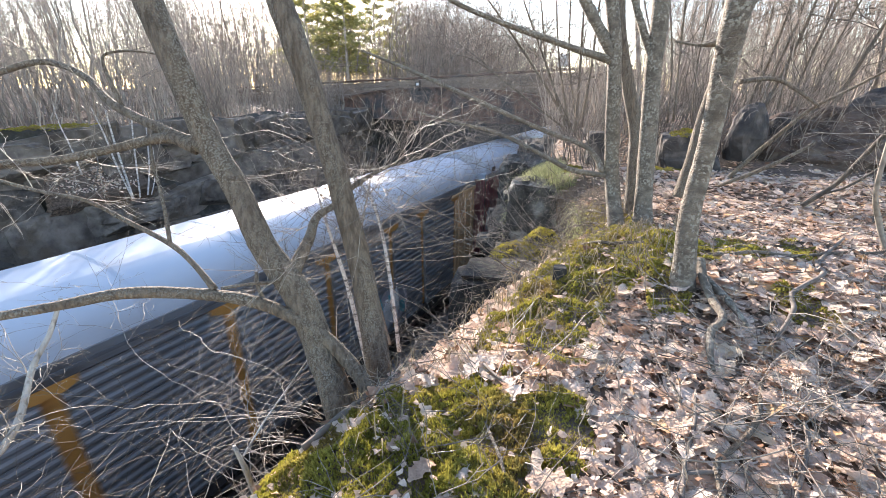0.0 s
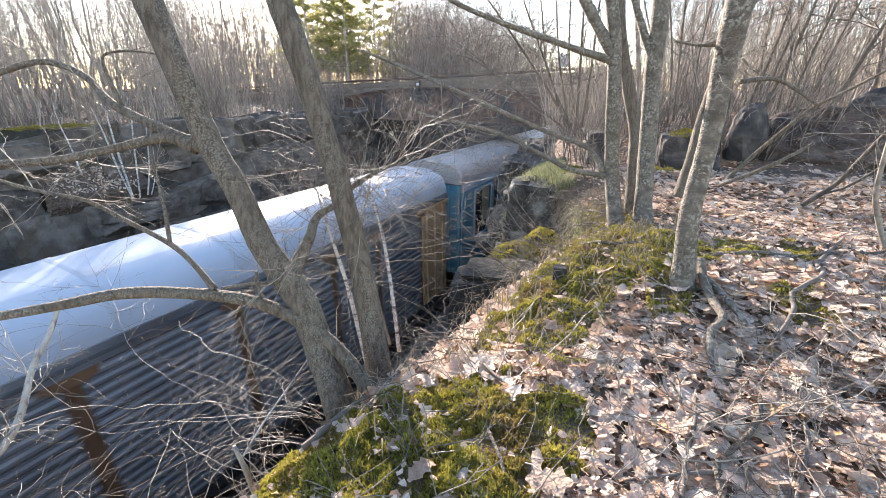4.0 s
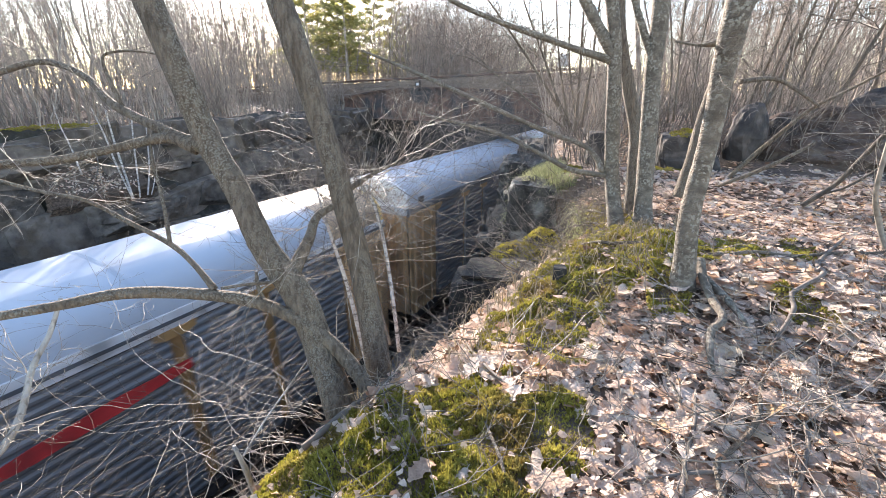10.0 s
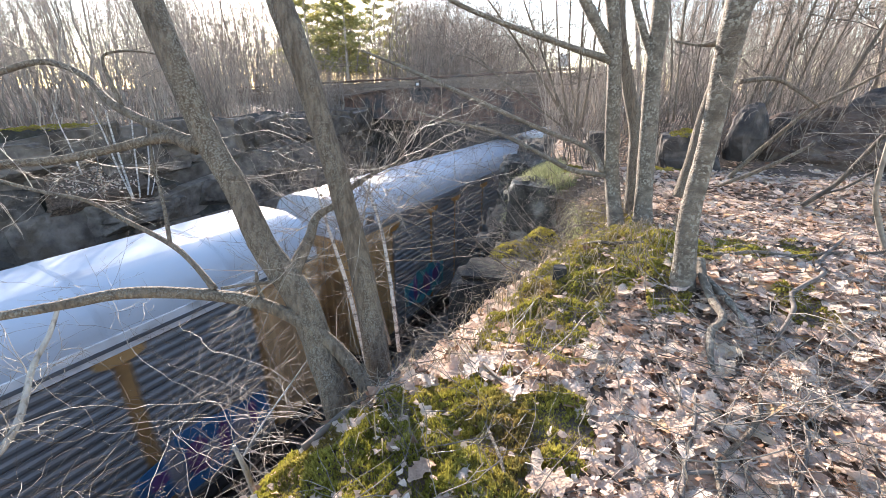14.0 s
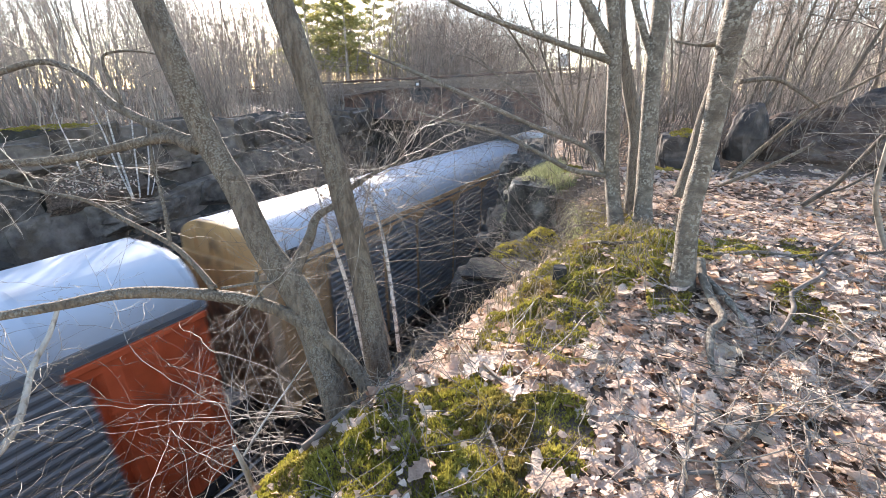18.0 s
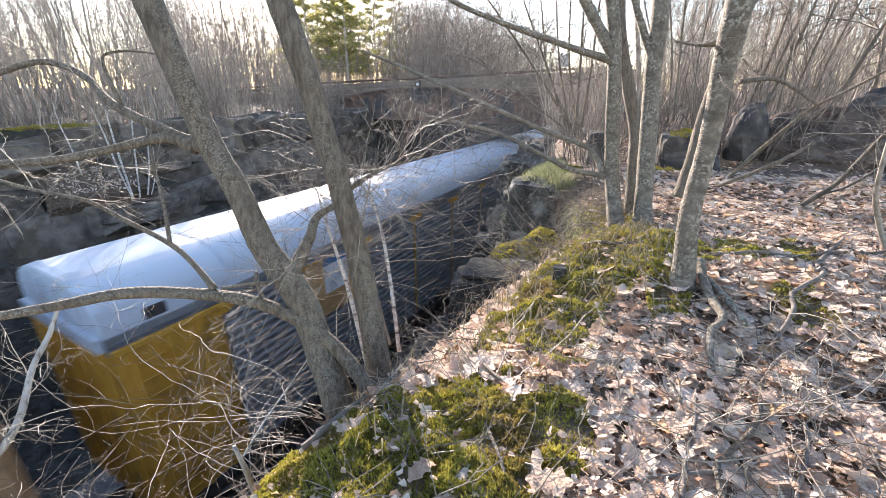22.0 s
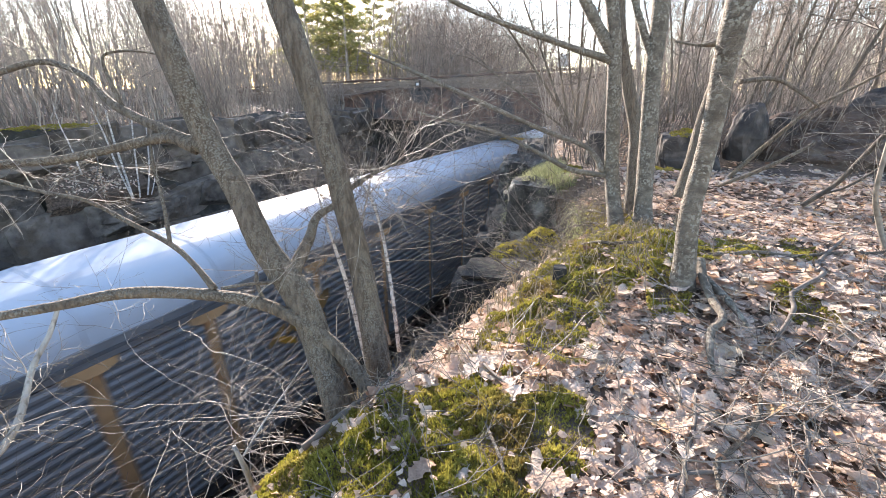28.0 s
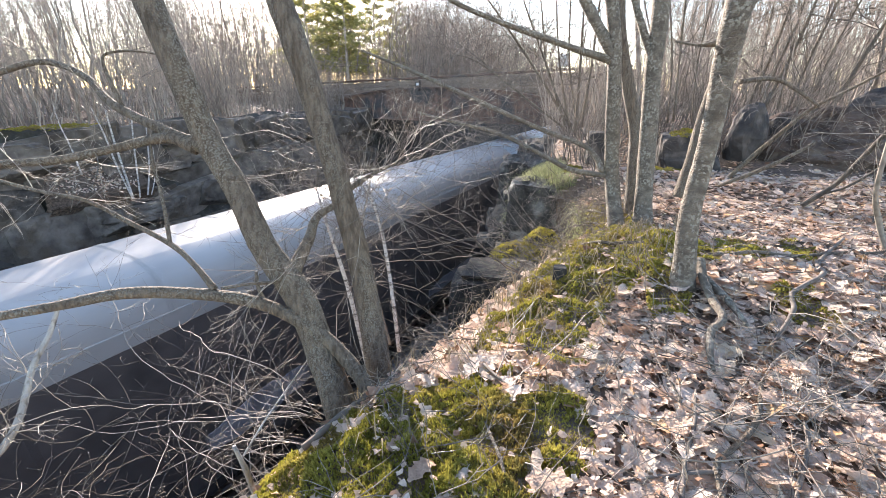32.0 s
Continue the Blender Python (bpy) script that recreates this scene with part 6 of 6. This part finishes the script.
def lying(name, label, category, lines, mat, seed, lift=0.6):
    """A branch that follows the ground; points are (x, y, radius)."""
    t = thing(name, label, category)
    for i, l in enumerate(lines):
        c, r = smooth_line([(x, y, 0, q) for x, y, q in l], 6)
        pts = [(p[0], p[1], ground_z(p[0], p[1]) + 0.02 + q * lift, q) for p, q in zip(c, r)]
        piece("limb" if i == 0 else "shoot", limb_mesh("limb", pts, mat, 8, 0.12, seed + i, 2), t)


def sticks():
    lying("root", "pale knobbly root across moss and leaves", "root", [[(2.95, -8.9, 0.036), (2.8, -8.93, 0.026), (2.58, -8.98, 0.023), (2.43, -9.02, 0.021), (2.3, -8.965, 0.02), (2.13, -8.955, 0.017), (2.0, -8.97, 0.009)], [(2.85, -8.95, 0.02), (2.65, -9.05, 0.02), (2.44, -9.135, 0.012)]], M_BARK_PALE, 5, 2.6)
    rows = [[(4.6, -10.07, 0.012), (3.7, -9.7, 0.014), (3.23, -9.6, 0.015), (2.9, -9.4, 0.014), (2.69, -9.37, 0.013), (2.36, -9.24, 0.009)],
            [(3.25, -8.97, 0.012), (3.76, -9.56, 0.014), (4.37, -10.29, 0.012)],
            [(1.24, -8.66, 0.005), (1.37, -8.85, 0.008), (1.46, -9.04, 0.009)],
            [(1.99, -9.15, 0.009), (1.71, -9.1, 0.011), (1.54, -9.01, 0.011), (1.44, -8.96, 0.012), (1.2, -9.0, 0.01)],
            [(1.86, -8.9, 0.006), (1.63, -8.89, 0.009), (1.42, -8.86, 0.01), (1.15, -8.85, 0.009)],
            [(1.67, -7.77, 0.005), (1.33, -8.06, 0.006), (1.09, -8.25, 0.007), (0.85, -8.38, 0.007)]]
    rows += [[(2.03, -7.63, 0.007), (1.68, -7.91, 0.009), (1.51, -8.14, 0.006)],
            [(3.52, -8.07, 0.012), (3.3, -8.34, 0.014), (3.4, -8.55, 0.01)],
            [(2.9, -7.42, 0.01), (2.0, -7.42, 0.012), (1.5, -7.38, 0.016), (1.2, -7.4, 0.02), (0.95, -7.3, 0.018)],
            [(3.94, -10.14, 0.009), (2.88, -9.76, 0.008), (2.5, -9.52, 0.005)],
            [(1.8, -9.27, 0.008), (1.68, -9.26, 0.009), (1.4, -9.18, 0.008)],
            [(2.45, -8.76, 0.005), (2.05, -8.77, 0.007), (1.76, -8.84, 0.006)]]
    for i, l in enumerate(rows):
        lying("fallen_stick", ("grey weathered stick lying on dead leaves", "dark rotten stick lying on dead leaves")[i % 2], "stick", [l], M_BARK if i % 2 else M_TWIG_DARK, 30 + i, 1.5)


def zigzag(rng, start, way, length, radius, lines, level, sag=0.0):
    """A twig of straight runs between knots, with short side spurs at the knots."""
    p, d = np.array(start, float), np.array(way, float)
    d /= np.linalg.norm(d)
    n = max(4, int(length / 0.075))
    pts = [p.copy()]
    bend = np.array([rng.gauss(0, 1), rng.gauss(0, 1), rng.gauss(-sag, 0.7)]) * 0.11
    for i in range(n):
        d = d + bend + np.array([rng.gauss(0, 1), rng.gauss(0, 1), rng.gauss(0, 1)]) * 0.16
        d /= np.linalg.norm(d)
        p = p + d * length / n
        pts.append(p.copy())
    lines.append((pts, np.linspace(radius, max(0.0007, radius * 0.4), n + 1)))
    side = 1
    for i in range(1, n):
        if rng.random() > (0.5 if level else 0.4) or (level == 2 and i < n * 0.3):
            continue
        t = pts[i + 1] - pts[i]
        t /= np.linalg.norm(t)
        u = np.cross(t, (rng.gauss(0, 0.5), rng.gauss(0, 0.5), 1.0))
        u = u / (np.linalg.norm(u) + 1e-9) * side + np.array((0, 0, rng.gauss(0.25, 0.4)))
        side = -side
        if level:
            zigzag(rng, pts[i], t * 0.8 + u * rng.uniform(0.5, 1.0), length * rng.uniform(0.22, 0.6) * (1 - 0.4 * i / n), radius * 0.62, lines, level - 1, sag)
        else:
            lines.append(([pts[i], pts[i] + (t * 0.5 + u) * rng.uniform(0.012, 0.035)], [0.0011, 0.0007]))


def shrubs_near():
    """Bare twiggy shrubs rooted on the edge of the bank, reaching out over the cutting."""
    rng = random.Random(31)
    roots = [(1.25, -7.1, 6.6), (1.0, -7.15, 6.6), (0.85, -7.1, 6.6), (1.3, -7.0, 6.45), (0.7, -7.15, 6.65), (0.95, -6.95, 6.35), (1.15, -6.9, 6.25), (0.5, -7.1, 6.6), (1.4, -6.95, 6.6), (0.3, -7.0, 6.6), (0.65, -6.85, 6.3), (0.15, -6.95, 6.6), (0.75, -6.8, 6.2), (1.25, -6.7, 6.1), (1.45, -6.65, 6.2), (1.05, -6.55, 5.9), (1.35, -6.45, 6.0), (1.3, -7.05, 6.7), (1.1, -7.1, 6.65), (1.2, -6.95, 6.55), (1.35, -6.85, 6.6), (0.95, -7.0, 6.55)]
    stub = thing("dead_branch", "broken bleached stub standing at the edge of the bank", "branch")
    piece("limb", limb_mesh("limb", [(0.8, -7.12, 6.5, 0.016), (0.785, -7.1, 6.7, 0.014), (0.77, -7.1, 6.87, 0.013), (0.75, -7.09, 7.03, 0.009)], M_BLEACH, 8, 0.2, 3, 4), stub)
    piece("shoot", limb_mesh("shoot", [(0.765, -7.09, 6.93, 0.006), (0.95, -7.05, 7.0, 0.005), (1.15, -7.0, 7.04, 0.0045), (1.37, -6.95, 7.09, 0.003)], M_BLEACH, 6, 0.1, 4, 4), stub)
    for i, r in enumerate(roots):
        s = thing("bare_shrub", "bare pale-twigged shrub on the edge of the bank", "shrub", "shrubs on the bank edge")
        fine = []
        for _ in range(3 if i > 14 else 2):
            line = []
            w = np.array([rng.uniform(-0.95, -0.05), rng.uniform(0.2, 0.8), rng.uniform(0.3, 1.0) if i < 9 else rng.uniform(0.1, 0.6) if i < 13 else rng.uniform(0.6, 1.3)])
            if i > 16:
                w = np.array([rng.uniform(-1.0, -0.35), rng.uniform(0.1, 0.9), rng.uniform(-0.1, 1.1)])
            zigzag(rng, r, w, rng.uniform(0.7, 1.4) if i < 17 else rng.uniform(1.0, 2.0), rng.uniform(0.0013, 0.0023), line, 2, 0.55 if i < 17 else 0.3)
            piece("stem", tubes_mesh("stem", line[:1], M_TWIG_PALE, 5), s)
            fine += line[1:]
        tips = [l[0][-1] for l in fine if len(l[0]) > 2 or rng.random() < 0.3]
        vs, fs = [], []
        for p in tips:
            n = len(vs)
            q = 0.0019
            vs += [p + np.array(d) * q for d in ((1, 0, 0), (-1, 0, 0), (0, 1, 0), (0, -1, 0), (0, 0, 1.6), (0, 0, -1.6))]
            fs += [(n + a, n + b, n + c) for a, b, c in ((0, 2, 4), (2, 1, 4), (1, 3, 4), (3, 0, 4), (2, 0, 5), (1, 2, 5), (3, 1, 5), (0, 3, 5))]
        tagged(piece("crown", tubes_mesh("crown", fine, (M_TWIG, M_TWIG_DARK)[i % 2], 3), s), kind="stuff")
        tagged(piece("bud_spray", tri_mesh("bud_spray", vs, fs, M_BUD), s), kind="stuff")


def grass():
    """Tufts on the brow of the bank: green at the rocks, dry straw in the tangle."""
    rng = random.Random(41)
    for name, mat, label, count, area in (("green_grass", M_GREEN, "green grass tufts on top of the rock face", 8500, (6.85, 8.3, -0.6, 0.3)), ("green_grass", M_GREEN, "green grass hanging beside the stone slab", 1500, (4.6, 5.8, -0.1, 0.7)), ("dry_grass", M_GRASS, "dry straw-coloured grass hanging over the bank", 350, (4.9, 7.0, -0.6, 0.05)), ("dry_grass", M_GRASS, "thin dry grass blades among moss", 1000, (1.0, 4.4, -1.1, 0.0))):
        vs, fs = [], []
        for _ in range(count):
            x = rng.uniform(area[0], area[1])
            y = float(near_edge(x)) + rng.uniform(area[2], area[3])
            if fbm(x, y, 1.8, 2, 6.0) < -0.2:
                continue
            z = ground_z(x, y) - 0.01
            a = rng.gauss(0.9, 1.4)
            l = rng.uniform(0.08, 0.26) * (1.7 if mat is M_GREEN else 1.0)
            d = np.array((math.cos(a), math.sin(a), 0))
            e = np.array((-math.sin(a), math.cos(a), 0)) * 0.0035
            p0 = np.array((x, y, z))
            p1 = p0 + d * l * 0.35 + np.array((0, 0, l * 0.6))
            p2 = p0 + d * l * 0.95 + np.array((0, 0, l * rng.uniform(-0.45, 0.6)))
            n = len(vs)
            vs += [p0 - e, p0 + e, p1 + e * 0.7, p1 - e * 0.7, p2]
            fs += [(n, n + 1, n + 2), (n, n + 2, n + 3), (n + 3, n + 2, n + 4)]
        whole(name, tri_mesh(name, vs, fs, mat), label, "grass", kind="stuff")


def brow_tangle():
    """Roots and thin dead stems hanging over the brow beside the trees."""
    rng = random.Random(43)
    lines = []
    for k in range(230):
        x = rng.uniform(4.5, 7.0) if k % 2 else rng.uniform(4.7, 6.4)
        y = float(near_edge(x)) + rng.uniform(-0.7, 0.02)
        spray(rng, (x, y, ground_z(x, y) + 0.02), (rng.gauss(0, 0.7), rng.uniform(-0.4, 0.9), rng.uniform(-0.1, 1.0)), rng.uniform(0.25, 0.75), rng.uniform(0.002, 0.006), lines, 1, 1.0, 3, 0.6)
    whole("dead_stems", tubes_mesh("dead_stems", lines, M_TWIG_DARK, 4), "tangle of dead stems and roots over the brow", "twigs", kind="stuff")
    # bare shrubs on the brow that reach out before the train
    for i, (x, y) in enumerate(((4.7, -7.75), (5.9, -7.45), (4.2, -7.75))):
        s = thing("bare_shrub", "dark bare shrub leaning out over the cutting", "shrub", "shrubs on the bank edge")
        fine = []
        for _ in range(4):
            w = (rng.gauss(-0.35, 0.35), rng.uniform(0.4, 1.0), rng.uniform(0.3, 1.0))
            line = []
            spray(rng, (x, y, ground_z(x, y)), w, rng.uniform(1.1, 2.3), rng.uniform(0.005, 0.009), line, 0, 0.7, 0, 0.1)
            piece("stem", tubes_mesh("stem", line, M_TWIG_DARK, 5), s)
            for _ in range(5):
                j = rng.randrange(1, 6)
                c = line[0][0]
                t = (c[j + 1] - c[j]) / np.linalg.norm(c[j + 1] - c[j])
                spray(rng, c[j], t + np.array([rng.gauss(0, 0.6), rng.gauss(0, 0.6), rng.gauss(0.1, 0.5)]), rng.uniform(0.4, 1.1), 0.003, fine, 2, 0.8, 3, 0.0, 0.5, 4)
        tagged(piece("crown", tubes_mesh("crown", fine, M_TWIG_DARK, 3), s), kind="stuff")


litter()
moss()
ground_twigs()
sticks()
shrubs_near()
grass()
brow_tangle()


# ---- motion: the train runs towards negative x ----
def motions():
    times = [0.0, 4.0, 8.0, 12.0, 16.0, 20.0, 24.0, 28.0, 32.0]
    for k, car in enumerate(TRAIN):
        rows = []
        for t in times:
            x = FRONT + (k - 2) * CAR - (RUN_A + RUN_B * t + RUN_C * t * t)
            rows.append((t, pose(x, TRACK_Y, 0)))
        car.scale = (1, NARROW, 1)
        walk(car, rows)


FRONT = -6.175
RUN_A, RUN_B, RUN_C = -22.96, 14.1044, 0.00257
motions()
